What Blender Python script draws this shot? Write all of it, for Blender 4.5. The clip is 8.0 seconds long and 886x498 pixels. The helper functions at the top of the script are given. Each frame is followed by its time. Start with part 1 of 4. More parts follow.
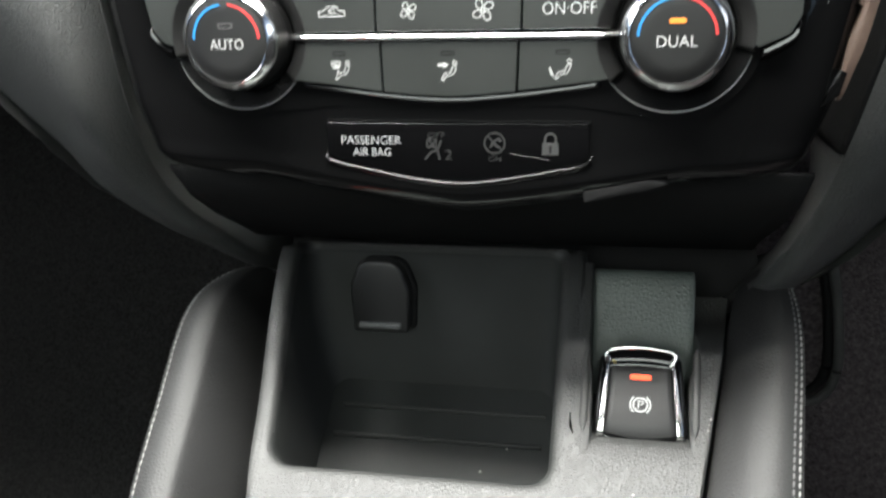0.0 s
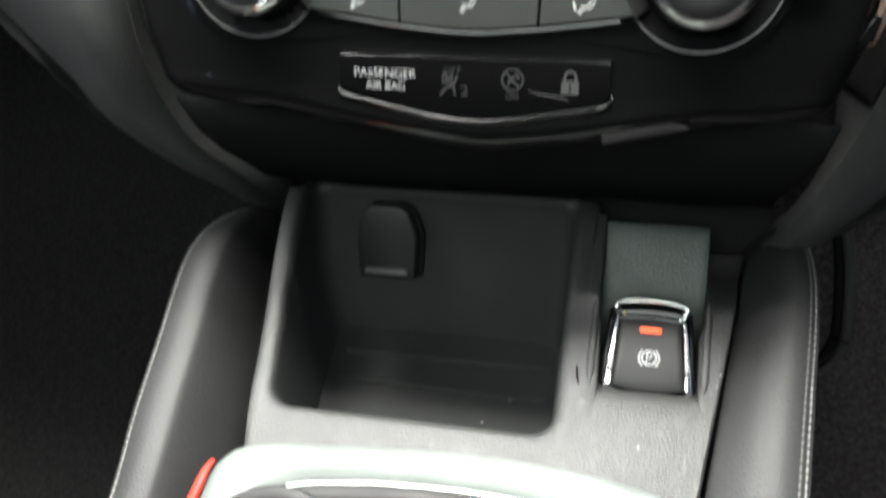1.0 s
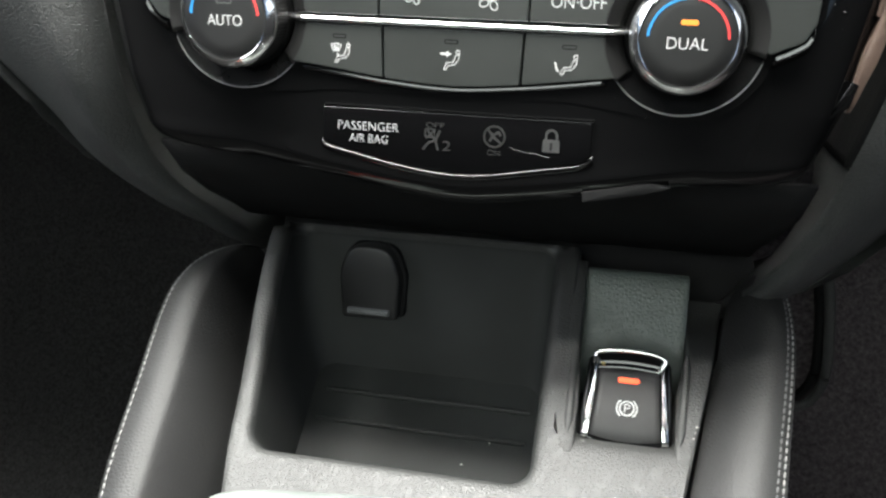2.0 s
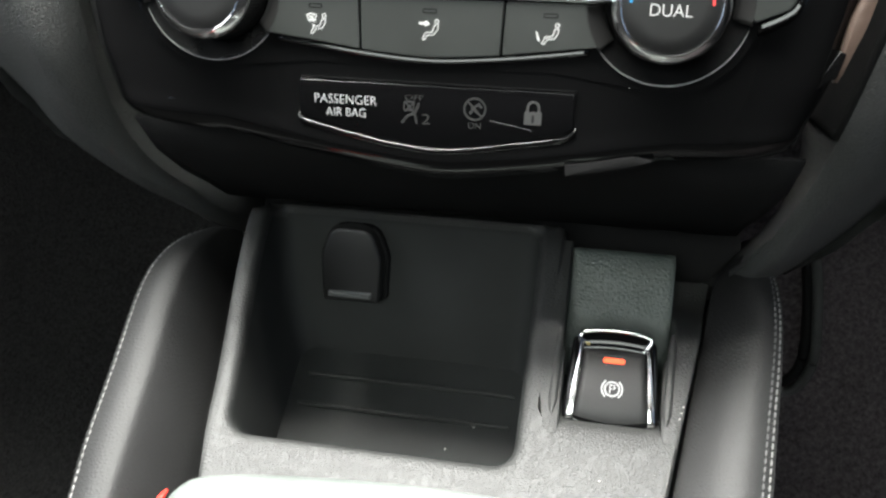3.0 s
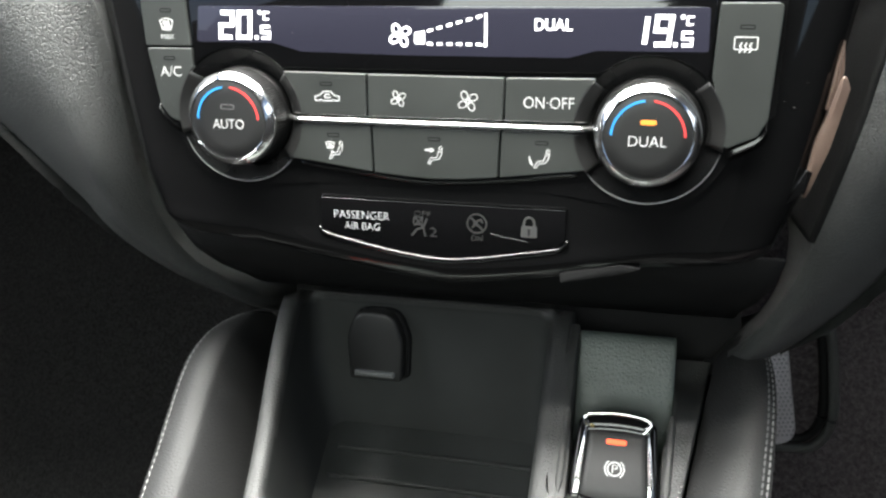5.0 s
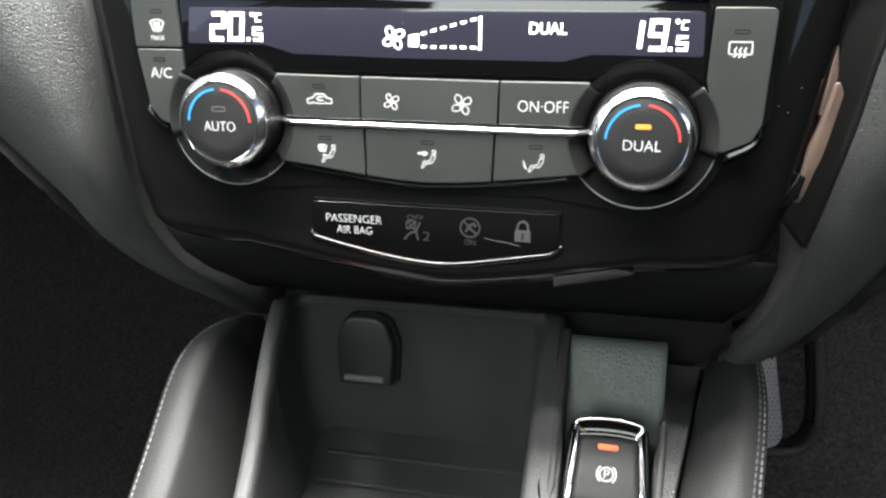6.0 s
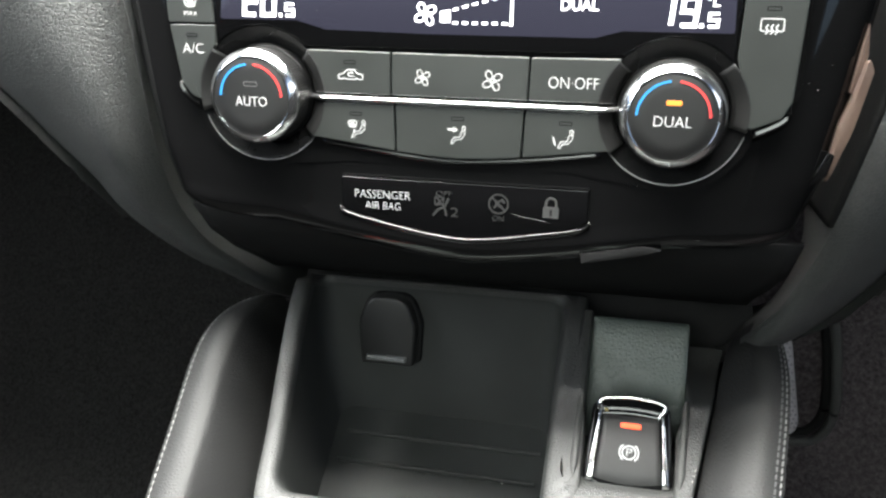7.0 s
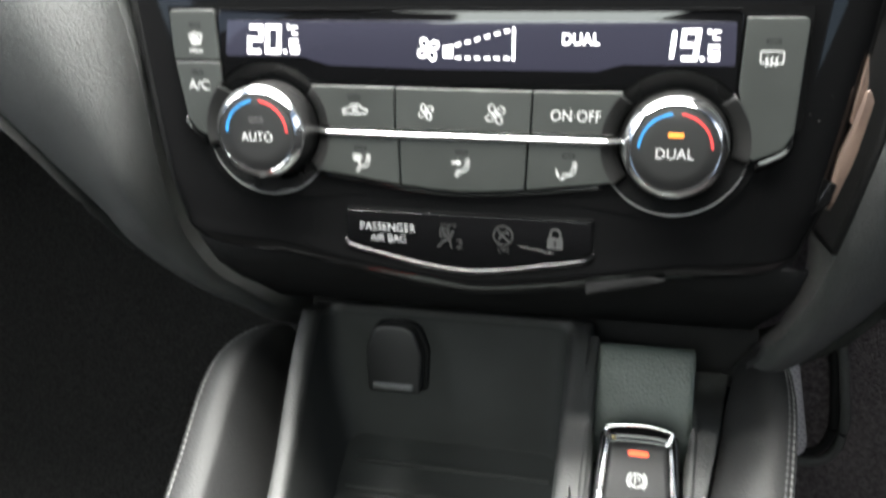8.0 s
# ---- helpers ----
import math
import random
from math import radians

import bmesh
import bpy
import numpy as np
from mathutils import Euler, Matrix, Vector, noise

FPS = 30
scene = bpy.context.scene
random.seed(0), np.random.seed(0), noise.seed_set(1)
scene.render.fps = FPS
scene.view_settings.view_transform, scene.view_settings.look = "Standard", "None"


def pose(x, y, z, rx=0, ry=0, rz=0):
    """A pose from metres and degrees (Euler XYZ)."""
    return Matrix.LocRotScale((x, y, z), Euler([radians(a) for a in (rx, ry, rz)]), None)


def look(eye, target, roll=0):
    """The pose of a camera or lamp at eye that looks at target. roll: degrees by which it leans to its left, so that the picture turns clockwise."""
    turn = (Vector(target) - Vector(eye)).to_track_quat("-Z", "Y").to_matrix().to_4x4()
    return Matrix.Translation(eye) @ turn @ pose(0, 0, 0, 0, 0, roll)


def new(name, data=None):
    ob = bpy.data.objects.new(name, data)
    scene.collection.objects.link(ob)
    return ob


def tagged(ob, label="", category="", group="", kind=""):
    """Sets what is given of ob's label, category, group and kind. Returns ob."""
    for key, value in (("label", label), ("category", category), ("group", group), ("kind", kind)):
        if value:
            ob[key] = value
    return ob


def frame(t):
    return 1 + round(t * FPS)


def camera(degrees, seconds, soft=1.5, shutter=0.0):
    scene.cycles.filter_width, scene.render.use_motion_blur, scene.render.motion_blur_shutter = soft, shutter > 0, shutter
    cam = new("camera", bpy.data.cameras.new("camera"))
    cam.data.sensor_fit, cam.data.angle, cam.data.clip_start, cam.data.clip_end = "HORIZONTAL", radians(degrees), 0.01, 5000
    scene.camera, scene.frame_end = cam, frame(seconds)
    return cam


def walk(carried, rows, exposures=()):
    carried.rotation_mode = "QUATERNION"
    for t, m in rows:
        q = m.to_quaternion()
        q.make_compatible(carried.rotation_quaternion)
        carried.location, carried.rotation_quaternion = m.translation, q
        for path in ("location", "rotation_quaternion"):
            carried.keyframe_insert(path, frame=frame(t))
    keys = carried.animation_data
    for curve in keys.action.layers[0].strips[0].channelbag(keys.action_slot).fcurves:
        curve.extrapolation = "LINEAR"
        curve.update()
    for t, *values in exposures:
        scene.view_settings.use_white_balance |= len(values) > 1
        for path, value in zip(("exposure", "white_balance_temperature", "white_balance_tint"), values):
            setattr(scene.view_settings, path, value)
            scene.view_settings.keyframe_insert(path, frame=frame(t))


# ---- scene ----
cam = camera(54.347, 8.0, soft=2.5, shutter=0.6)
PATH = [
    (0, (0.05588, -0.25627, 0.14527), (-0.13664, 0.53060, -0.44105), -6.263),
    (0.3, (0.05240, -0.25721, 0.14007), (-0.13485, 0.52607, -0.45273), -5.521),
    (0.5, (0.05237, -0.25685, 0.13981), (-0.13736, 0.52844, -0.44953), -5.702),
    (0.8, (0.05533, -0.25226, 0.14569), (-0.13971, 0.52554, -0.45179), -5.869),
    (0.9, (0.04300, -0.26100, 0.14100), (-0.28400, 1.30400, -1.06100), -4.700),
    (1, (0.05311, -0.25628, 0.13297), (-0.14341, 0.50683, -0.48270), -4.492),
    (1.1, (0.05200, -0.25800, 0.13200), (-0.31200, 1.25900, -1.11900), -3.600),
    (1.2, (0.05976, -0.25223, 0.13084), (-0.13342, 0.49819, -0.50126), -3.412),
    (1.5, (0.06005, -0.24815, 0.14335), (-0.13784, 0.51697, -0.46937), -3.832),
    (1.7, (0.05392, -0.24920, 0.14663), (-0.13728, 0.52332, -0.45889), -3.282),
    (2.8, (0.05878, -0.24418, 0.13764), (-0.11610, 0.52817, -0.47301), -2.869),
    (3, (0.05739, -0.24584, 0.13613), (-0.11484, 0.52605, -0.47585), -2.661),
    (3.5, (0.05708, -0.24884, 0.13353), (-0.11531, 0.52251, -0.47909), -2.322),
    (3.8, (0.05722, -0.24463, 0.13533), (-0.12755, 0.50442, -0.50090), -3.959),
    (3.9, (0.05300, -0.25400, 0.13100), (-0.32100, 1.25300, -1.13000), -3.800),
    (4, (0.05744, -0.25017, 0.13738), (-0.14281, 0.50563, -0.48605), -4.050),
    (4.1, (0.05400, -0.25400, 0.14800), (-0.32400, 1.29800, -1.05700), -3.400),
    (4.2, (0.06586, -0.24924, 0.16540), (-0.15665, 0.51931, -0.43446), -5.242),
    (4.5, (0.07329, -0.25145, 0.17954), (-0.14818, 0.53243, -0.40053), -5.792),
    (4.7, (0.07434, -0.25163, 0.17688), (-0.15064, 0.53106, -0.40344), -5.692),
    (5.8, (0.07001, -0.25072, 0.17332), (-0.14031, 0.53260, -0.41163), -4.773),
    (6, (0.06998, -0.25071, 0.17373), (-0.13572, 0.53849, -0.40493), -4.702),
    (6.5, (0.06655, -0.25442, 0.17185), (-0.14149, 0.53281, -0.40865), -4.597),
    (7, (0.06345, -0.25844, 0.16990), (-0.14970, 0.52599, -0.41255), -4.516),
    (7.5, (0.06460, -0.25760, 0.16910), (-0.14625, 0.52751, -0.41328), -4.280),
    (7.8, (0.06583, -0.25626, 0.17050), (-0.15121, 0.52824, -0.41040), -4.744),
    (8, (0.06361, -0.25657, 0.17584), (-0.15712, 0.53698, -0.39121), -5.389),
]
walk(cam, [(t, look(eye, target, roll)) for t, eye, target, roll in PATH], [(0.0, 0.16), (4.0, 0.16), (4.5, 0.40), (4.7, 0.40), (5.8, 0.50), (8.0, 0.52)])

# ---------------------------------------------------------------- world and lights
world = bpy.data.worlds.new("overcast_sky")
scene.world = world
world.use_nodes = True
wn = world.node_tree.nodes
sky = wn.new("ShaderNodeTexSky")
sky.sky_type, sky.sun_disc = "NISHITA", False
sky.sun_elevation, sky.sun_rotation = radians(48), radians(200)
wn["Background"].inputs["Strength"].default_value = 0.12
world.node_tree.links.new(sky.outputs[0], wn["Background"].inputs["Color"])


def area_lamp(name, sx, sy, watts, m, colour):
    d = bpy.data.lights.new(name, "AREA")
    d.shape, d.size, d.size_y, d.energy, d.color = "RECTANGLE", sx, sy, watts, colour
    ob = new(name, d)
    ob.matrix_world = m
    return ob


# daylight through the windscreen over the dashboard, and through the side windows
area_lamp("windscreen_daylight", 0.90, 0.40, 76.0, look((0.0, 0.150, 0.582), (0.02, -0.102, -0.293)), (1.0, 1.0, 0.95))
area_lamp("roof_daylight", 0.60, 0.60, 8.6, look((-0.10, -1.05, 0.695), (-0.10, -1.05, 0)), (0.92, 1.0, 0.93))
area_lamp("side_daylight", 0.75, 0.30, 5.0, look((-0.78, -0.10, 0.50), (0, -0.10, -0.05)), (0.97, 1.0, 1.0))
area_lamp("side_daylight", 0.75, 0.30, 1.0, look((0.78, 0.0, 0.31), (0.25, 0.15, -0.36)), (0.97, 1.0, 1.0))

# ---------------------------------------------------------------- materials


def material(name, colour, rough=0.5, metal=0.0, coat=0.0, emit=None, power=0.0, spec=0.5):
    m = bpy.data.materials.new(name)
    m.use_nodes = True
    b = m.node_tree.nodes["Principled BSDF"]
    b.inputs["Base Color"].default_value = (*colour, 1)
    b.inputs["Roughness"].default_value = rough
    b.inputs["Metallic"].default_value = metal
    b.inputs["Coat Weight"].default_value = coat
    b.inputs["Coat Roughness"].default_value = 0.04
    b.inputs["Specular IOR Level"].default_value = spec
    if emit:
        b.inputs["Emission Color"].default_value = (*emit, 1)
        b.inputs["Emission Strength"].default_value = power
    return m


def node(m, kind, **values):
    n = m.node_tree.nodes.new(kind)
    for k, v in values.items():
        n.inputs[k].default_value = v
    return n


def join(m, a, b):
    m.node_tree.links.new(a, b)


def ramp(m, source, lo, hi, c0, c1):
    r = m.node_tree.nodes.new("ShaderNodeMapRange")
    r.inputs["From Min"].default_value, r.inputs["From Max"].default_value = lo, hi
    r.inputs["To Min"].default_value, r.inputs["To Max"].default_value = c0, c1
    join(m, source, r.inputs["Value"])
    return r.outputs["Result"]


def tinted(m, source, lo, hi, c0, c1):
    mix = m.node_tree.nodes.new("ShaderNodeMix")
    mix.data_type = "RGBA"
    mix.inputs["A"].default_value, mix.inputs["B"].default_value = (*c0, 1), (*c1, 1)
    join(m, ramp(m, source, lo, hi, 0, 1), mix.inputs["Factor"])
    join(m, mix.outputs["Result"], m.node_tree.nodes["Principled BSDF"].inputs["Base Color"])


def grained(m, cell, depth, wear=0.15, stretch=(1, 1, 1), fine=0.10, crease_width=0.45, warping=0.45):
    """Leather or moulded grain: cells of that many metres, with creases between them, and patchy gloss."""
    b = m.node_tree.nodes["Principled BSDF"]
    co = m.node_tree.nodes.new("ShaderNodeTexCoord")
    mp = m.node_tree.nodes.new("ShaderNodeMapping")
    mp.inputs["Scale"].default_value = stretch
    join(m, co.outputs["Object"], mp.inputs["Vector"])
    warp = node(m, "ShaderNodeTexNoise", Scale=0.6 / cell, Detail=3.0)
    join(m, mp.outputs["Vector"], warp.inputs["Vector"])
    add = m.node_tree.nodes.new("ShaderNodeMixRGB")
    add.blend_type = "LINEAR_LIGHT"
    add.inputs["Fac"].default_value = cell * warping
    join(m, mp.outputs["Vector"], add.inputs["Color1"])
    join(m, warp.outputs["Color"], add.inputs["Color2"])
    v = node(m, "ShaderNodeTexVoronoi", Scale=1.0 / cell)
    v.feature = "DISTANCE_TO_EDGE"
    join(m, add.outputs["Color"], v.inputs["Vector"])
    n2 = node(m, "ShaderNodeTexNoise", Scale=4.0 / cell, Detail=2.0)
    join(m, co.outputs["Object"], n2.inputs["Vector"])
    s = m.node_tree.nodes.new("ShaderNodeMath")
    s.operation = "MULTIPLY_ADD"
    s.inputs[1].default_value = -fine
    join(m, n2.outputs["Fac"], s.inputs[0])
    crease = m.node_tree.nodes.new("ShaderNodeMapRange")
    crease.interpolation_type = "SMOOTHSTEP"
    crease.inputs["From Max"].default_value = crease_width
    join(m, v.outputs["Distance"], crease.inputs["Value"])
    join(m, crease.outputs["Result"], s.inputs[2])
    bump = node(m, "ShaderNodeBump", Strength=depth, Distance=cell * 0.22)
    join(m, s.outputs[0], bump.inputs["Height"])
    join(m, bump.outputs["Normal"], b.inputs["Normal"])
    big = node(m, "ShaderNodeTexNoise", Scale=28.0, Detail=4.0)
    join(m, co.outputs["Object"], big.inputs["Vector"])
    r0 = b.inputs["Roughness"].default_value
    join(m, ramp(m, big.outputs["Fac"], 0.3, 0.7, r0 - wear * 0.5, r0 + wear * 0.5), b.inputs["Roughness"])
    c = b.inputs["Base Color"].default_value
    tinted(m, big.outputs["Fac"], 0.25, 0.75, [k * 0.8 for k in c[:3]], [k * 1.2 for k in c[:3]])
    return m


def dusty(m, amount=0.3):
    """A gloss broken by faint smears and specks of dust."""
    b = m.node_tree.nodes["Principled BSDF"]
    co = m.node_tree.nodes.new("ShaderNodeTexCoord")
    n = node(m, "ShaderNodeTexNoise", Scale=22.0, Detail=6.0)
    join(m, co.outputs["Object"], n.inputs["Vector"])
    r0 = b.inputs["Roughness"].default_value
    join(m, ramp(m, n.outputs["Fac"], 0.35, 0.75, r0, r0 + amount * 0.4), b.inputs["Roughness"])
    sp = node(m, "ShaderNodeTexVoronoi", Scale=260.0)
    join(m, co.outputs["Object"], sp.inputs["Vector"])
    c = b.inputs["Base Color"].default_value
    tinted(m, sp.outputs["Distance"], 0.012, 0.045, (0.05, 0.05, 0.05), c[:3])
    return m


PIANO = dusty(material("piano_black", (0.0043, 0.0043, 0.0045), 0.06), 0.10)
GLASS = material("display_glass", (0.003, 0.003, 0.0033), 0.05)
BUTTON = grained(material("button_plastic", (0.0208, 0.0230, 0.0213), 0.42), 0.0006, 0.10, 0.10)
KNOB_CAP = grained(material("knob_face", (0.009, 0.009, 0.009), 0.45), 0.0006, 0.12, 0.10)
CAP = grained(material("knob_cap", (0.020, 0.020, 0.020), 0.45), 0.0006, 0.12, 0.10)
RUBBER = grained(material("knurled_black", (0.006, 0.006, 0.006), 0.40), 0.001, 0.2)
HOLLOW = grained(material("hollow_black", (0.0055, 0.0055, 0.0057), 0.26, spec=0.35), 0.0008, 0.05, 0.06)
CHROME = material("chrome", (0.88, 0.88, 0.88), 0.15, metal=1.0)
# caught highlight of the gloss edge, put into a paler grey metal
EDGE = material("edge_highlight", (0.22, 0.22, 0.22), 0.22, metal=0.5)
CHROME_LINE = material("polished_silver", (0.88, 0.88, 0.87), 0.24, metal=1.0)
LEATHER = grained(material("dash_leather", (0.060, 0.0615, 0.0605), 0.58), 0.0018, 0.66, 0.05, (1, 1.15, 1), 0.03, 0.16, 0.08)
BOLSTER = grained(material("bolster_leather", (0.018, 0.018, 0.018), 0.55, spec=0.36), 0.0016, 0.34, 0.04, (1, 1, 1), 0.06, 0.50, 0.12)
CONSOLE = grained(material("console_plastic", (0.034, 0.0345, 0.0336), 0.50), 0.0014, 0.50, 0.02, (1, 1, 1), 0.06, 0.36, 0.10)
# the pad's reflected daylight is put into this pale green-grey base
PAD = grained(material("pad_lit_plastic", (0.092, 0.108, 0.096), 0.38), 0.0018, 0.45, 0.04, (1, 1, 1), 0.06, 0.45, 0.12)
# paler grey puts the light on the lip's top into its colour
LIT_LIP = grained(material("lit_lip_plastic", (0.16, 0.165, 0.165), 0.35), 0.0008, 0.1)
TRAY = grained(material("tray_plastic", (0.0300, 0.0318, 0.0308), 0.58, spec=0.28), 0.0008, 0.20, 0.10)
DARK = grained(material("dark_plastic", (0.010, 0.010, 0.0102), 0.75, spec=0.15), 0.0012, 0.25)
SOCKET = grained(material("socket_plastic", (0.017, 0.017, 0.017), 0.42), 0.0008, 0.10)
GATE = grained(material("gate_plastic", (0.010, 0.010, 0.010), 0.55, spec=0.30), 0.0008, 0.10)
SATIN = grained(material("satin_silver", (0.155, 0.171, 0.162), 0.42, metal=0.25), 0.0008, 0.03, 0.08)
WHITE = material("white_print", (0.52, 0.53, 0.52), 0.5)
DIM = material("dim_print", (0.018, 0.018, 0.018), 0.5)
GREY_MARK = material("grey_mark", (0.11, 0.11, 0.11), 0.5)
BLUE = material("blue_print", (0.02, 0.24, 0.55), 0.5)
RED = material("red_print", (0.60, 0.045, 0.045), 0.5)
RED_TRIM = grained(material("red_trim", (0.50, 0.030, 0.018), 0.50, spec=0.3), 0.001, 0.1)
# tan reflection on the fascia's edge, put into a bronze colour
TAN = grained(material("bronze_reflection", (0.125, 0.085, 0.068), 0.30, metal=0.3), 0.004, 0.1, 0.15)
LCD = material("lcd_back", (0.01, 0.01, 0.014), 0.06, emit=(0.52, 0.52, 0.80), power=0.062)
LIT = material("lit_segment", (0.8, 0.8, 0.8), 0.5, emit=(1.0, 0.96, 1.0), power=1.5)
LEGEND = material("lit_legend", (0.35, 0.35, 0.35), 0.5, emit=(0.95, 1.0, 1.0), power=0.16)
AMBER = material("amber_lamp", (0.45, 0.16, 0.03), 0.4, emit=(1.0, 0.30, 0.03), power=1.0)
REDLAMP = material("red_lamp", (0.8, 0.1, 0.03), 0.4, emit=(1.0, 0.10, 0.035), power=1.8)
DULL_THREAD = grained(material("dull_thread", (0.11, 0.11, 0.11), 0.7), 0.0008, 0.3)
THREAD = grained(material("grey_thread", (0.21, 0.21, 0.206), 0.7), 0.0008, 0.3)
DUST = material("pale_dust", (0.50, 0.49, 0.46), 0.8)
CRUMB = material("yellow_crumb", (0.50, 0.38, 0.12), 0.8)
PEDAL = grained(material("pedal_metal", (0.42, 0.405, 0.43), 0.45, metal=0.3), 0.001, 0.2)
CARPET = grained(material("carpet", (0.022, 0.021, 0.022), 0.95, spec=0.1), 0.0035, 1.0, 0.05)
tuft = node(CARPET, "ShaderNodeTexNoise", Scale=330.0, Detail=3.0, Roughness=0.7)
join(CARPET, node(CARPET, "ShaderNodeTexCoord").outputs["Object"], tuft.inputs["Vector"])
tinted(CARPET, tuft.outputs["Fac"], 0.34, 0.68, (0.0074, 0.0074, 0.0074), (0.0240, 0.0236, 0.0234))
LINING = grained(material("cabin_lining", (0.016, 0.016, 0.017), 0.9, spec=0.2), 0.003, 0.3, 0.05)

# ---------------------------------------------------------------- mesh helpers, in millimetres
MM = 0.001


def thing(name, m, label, category, group="", kind=""):
    ob = new(name)
    ob.empty_display_size = 0.02
    ob.matrix_world = m
    return tagged(ob, label, category, group, kind)


def part(name, bm, mat, parent, label="", smooth=True, at=None, crease=38):
    bmesh.ops.scale(bm, vec=(MM, MM, MM), verts=bm.verts)
    bmesh.ops.recalc_face_normals(bm, faces=bm.faces)
    me = bpy.data.meshes.new(name)
    bm.to_mesh(me)
    bm.free()
    me.materials.append(mat)
    if smooth:
        me.shade_smooth()
        me.set_sharp_from_angle(angle=radians(crease))
    ob = new(name, me)
    if parent:
        ob.parent = parent
    if at is not None:
        ob.matrix_local = at
    return tagged(ob, label)


def loops(bm, rings, cap0=False, cap1=True, closed=True):
    """Skins a row of rings of equal length; returns the rings' vertices."""
    vs = [[bm.verts.new(p) for p in r] for r in rings]
    n = len(vs[0])
    for a, b in zip(vs, vs[1:]):
        for i in range(n if closed else n - 1):
            j = (i + 1) % n
            bm.faces.new((a[i], a[j], b[j], b[i]))
    if cap0:
        bm.faces.new(vs[0][::-1])
    if cap1:
        bm.faces.new(vs[-1])
    return vs


def rounded(points, radius, steps=5):
    """A polygon with its corners rounded; radius is a number or one for each corner."""
    out, n = [], len(points)
    for i in range(n):
        r = radius[i] if isinstance(radius, (list, tuple)) else radius
        p, a, b = (Vector(points[k % n]) for k in (i, i - 1, i + 1))
        if r <= 0:
            out.append(p)
            continue
        u, v = (a - p).normalized(), (b - p).normalized()
        half = u.angle(v) / 2
        d = min(r / math.tan(half), (a - p).length * 0.49, (b - p).length * 0.49)
        s, e = p + u * d, p + v * d
        for k in range(steps + 1):
            f = k / steps
            out.append(s * (1 - f) ** 2 + p * 2 * f * (1 - f) + e * f * f)
    return [Vector((q[0], q[1])) for q in out]


def inset(poly, d):
    """The polygon drawn in by d (anticlockwise polygons)."""
    n, out = len(poly), []
    for i in range(n):
        a, p, b = poly[i - 1], poly[i], poly[(i + 1) % n]
        e, f = (p - a), (b - p)
        if e.length < 1e-9 or f.length < 1e-9:
            e = f = b - a
        m1, m2 = Vector((-e.y, e.x)).normalized(), Vector((-f.y, f.x)).normalized()
        m = m1 + m2
        m = m.normalized() if m.length > 1e-6 else m1
        out.append(p + m * d / max(0.5, m.dot(m1)))
    return out


def prism(bm, poly, z0, z1, bevel=0.4, steps=3):
    """An upright block on a polygon, its upper edge rounded."""
    area = sum(a.x * b.y - b.x * a.y for a, b in zip(poly, poly[1:] + poly[:1]))
    if area < 0:
        poly = poly[::-1]
    rings = [[(p.x, p.y, z0) for p in poly]]
    for k in range(steps + 1):
        f = radians(90) * k / steps
        q = inset(poly, bevel * (1 - math.cos(f)))
        z = z1 - bevel * (1 - math.sin(f))
        rings.append([(p.x, p.y, z) for p in q])
    loops(bm, rings, True, True)
    return bm


def slab(points, z0, z1, radius=1.0, bevel=0.4):
    return prism(bmesh.new(), rounded(points, radius), z0, z1, bevel)


def lathe(bm, profile, seg=64, cx=0.0, cy=0.0, cap=True, knurl=None):
    rings = []
    for k, (r, z) in enumerate(profile):
        ring = []
        for i in range(seg):
            rr = r + (0.16 * (1 if i % 4 < 2 else -1) if knurl and k in knurl else 0)
            a = 2 * math.pi * i / seg
            ring.append((cx + rr * math.cos(a), cy + rr * math.sin(a), z))
        rings.append(ring)
    loops(bm, rings, False, cap)
    return bm


def tube(bm, pts, r, seg=8, flat=1.0):
    """A rod along a line of points; r is a number or one for each point."""
    pts = [Vector(p) for p in pts]
    rings = []
    for i, p in enumerate(pts):
        t = (pts[min(i + 1, len(pts) - 1)] - pts[max(i - 1, 0)]).normalized()
        s = t.cross(Vector((0, 0, 1)))
        s = s.normalized() if s.length > 1e-6 else Vector((1, 0, 0))
        u = s.cross(t)
        rr = r[i] if isinstance(r, (list, tuple)) else r
        rings.append([tuple(p + (s * math.cos(a) + u * flat * math.sin(a)) * rr) for a in (2 * math.pi * k / seg for k in range(seg))])
    loops(bm, rings, True, True)
    return bm


def curve(points, steps=8):
    """A smooth line through the points (Catmull-Rom)."""
    p = [Vector(q) for q in points]
    p = [p[0] * 2 - p[1]] + p + [p[-1] * 2 - p[-2]]
    out = []
    for i in range(1, len(p) - 2):
        for k in range(steps):
            t = k / steps
            a, b, c, d = p[i - 1], p[i], p[i + 1], p[i + 2]
            out.append(0.5 * (2 * b + (c - a) * t + (2 * a - 5 * b + 4 * c - d) * t * t + (3 * b - a - 3 * c + d) * t ** 3))
    return out + [p[-2]]


def sheet(bm, rows):
    """A skin over rows of points."""
    loops(bm, rows, False, False, closed=False)
    return bm


def thick(ob, mm, offset=-1.0):
    s = ob.modifiers.new("thickness", "SOLIDIFY")
    s.thickness, s.offset = mm * MM, offset
    return ob


level = [0]


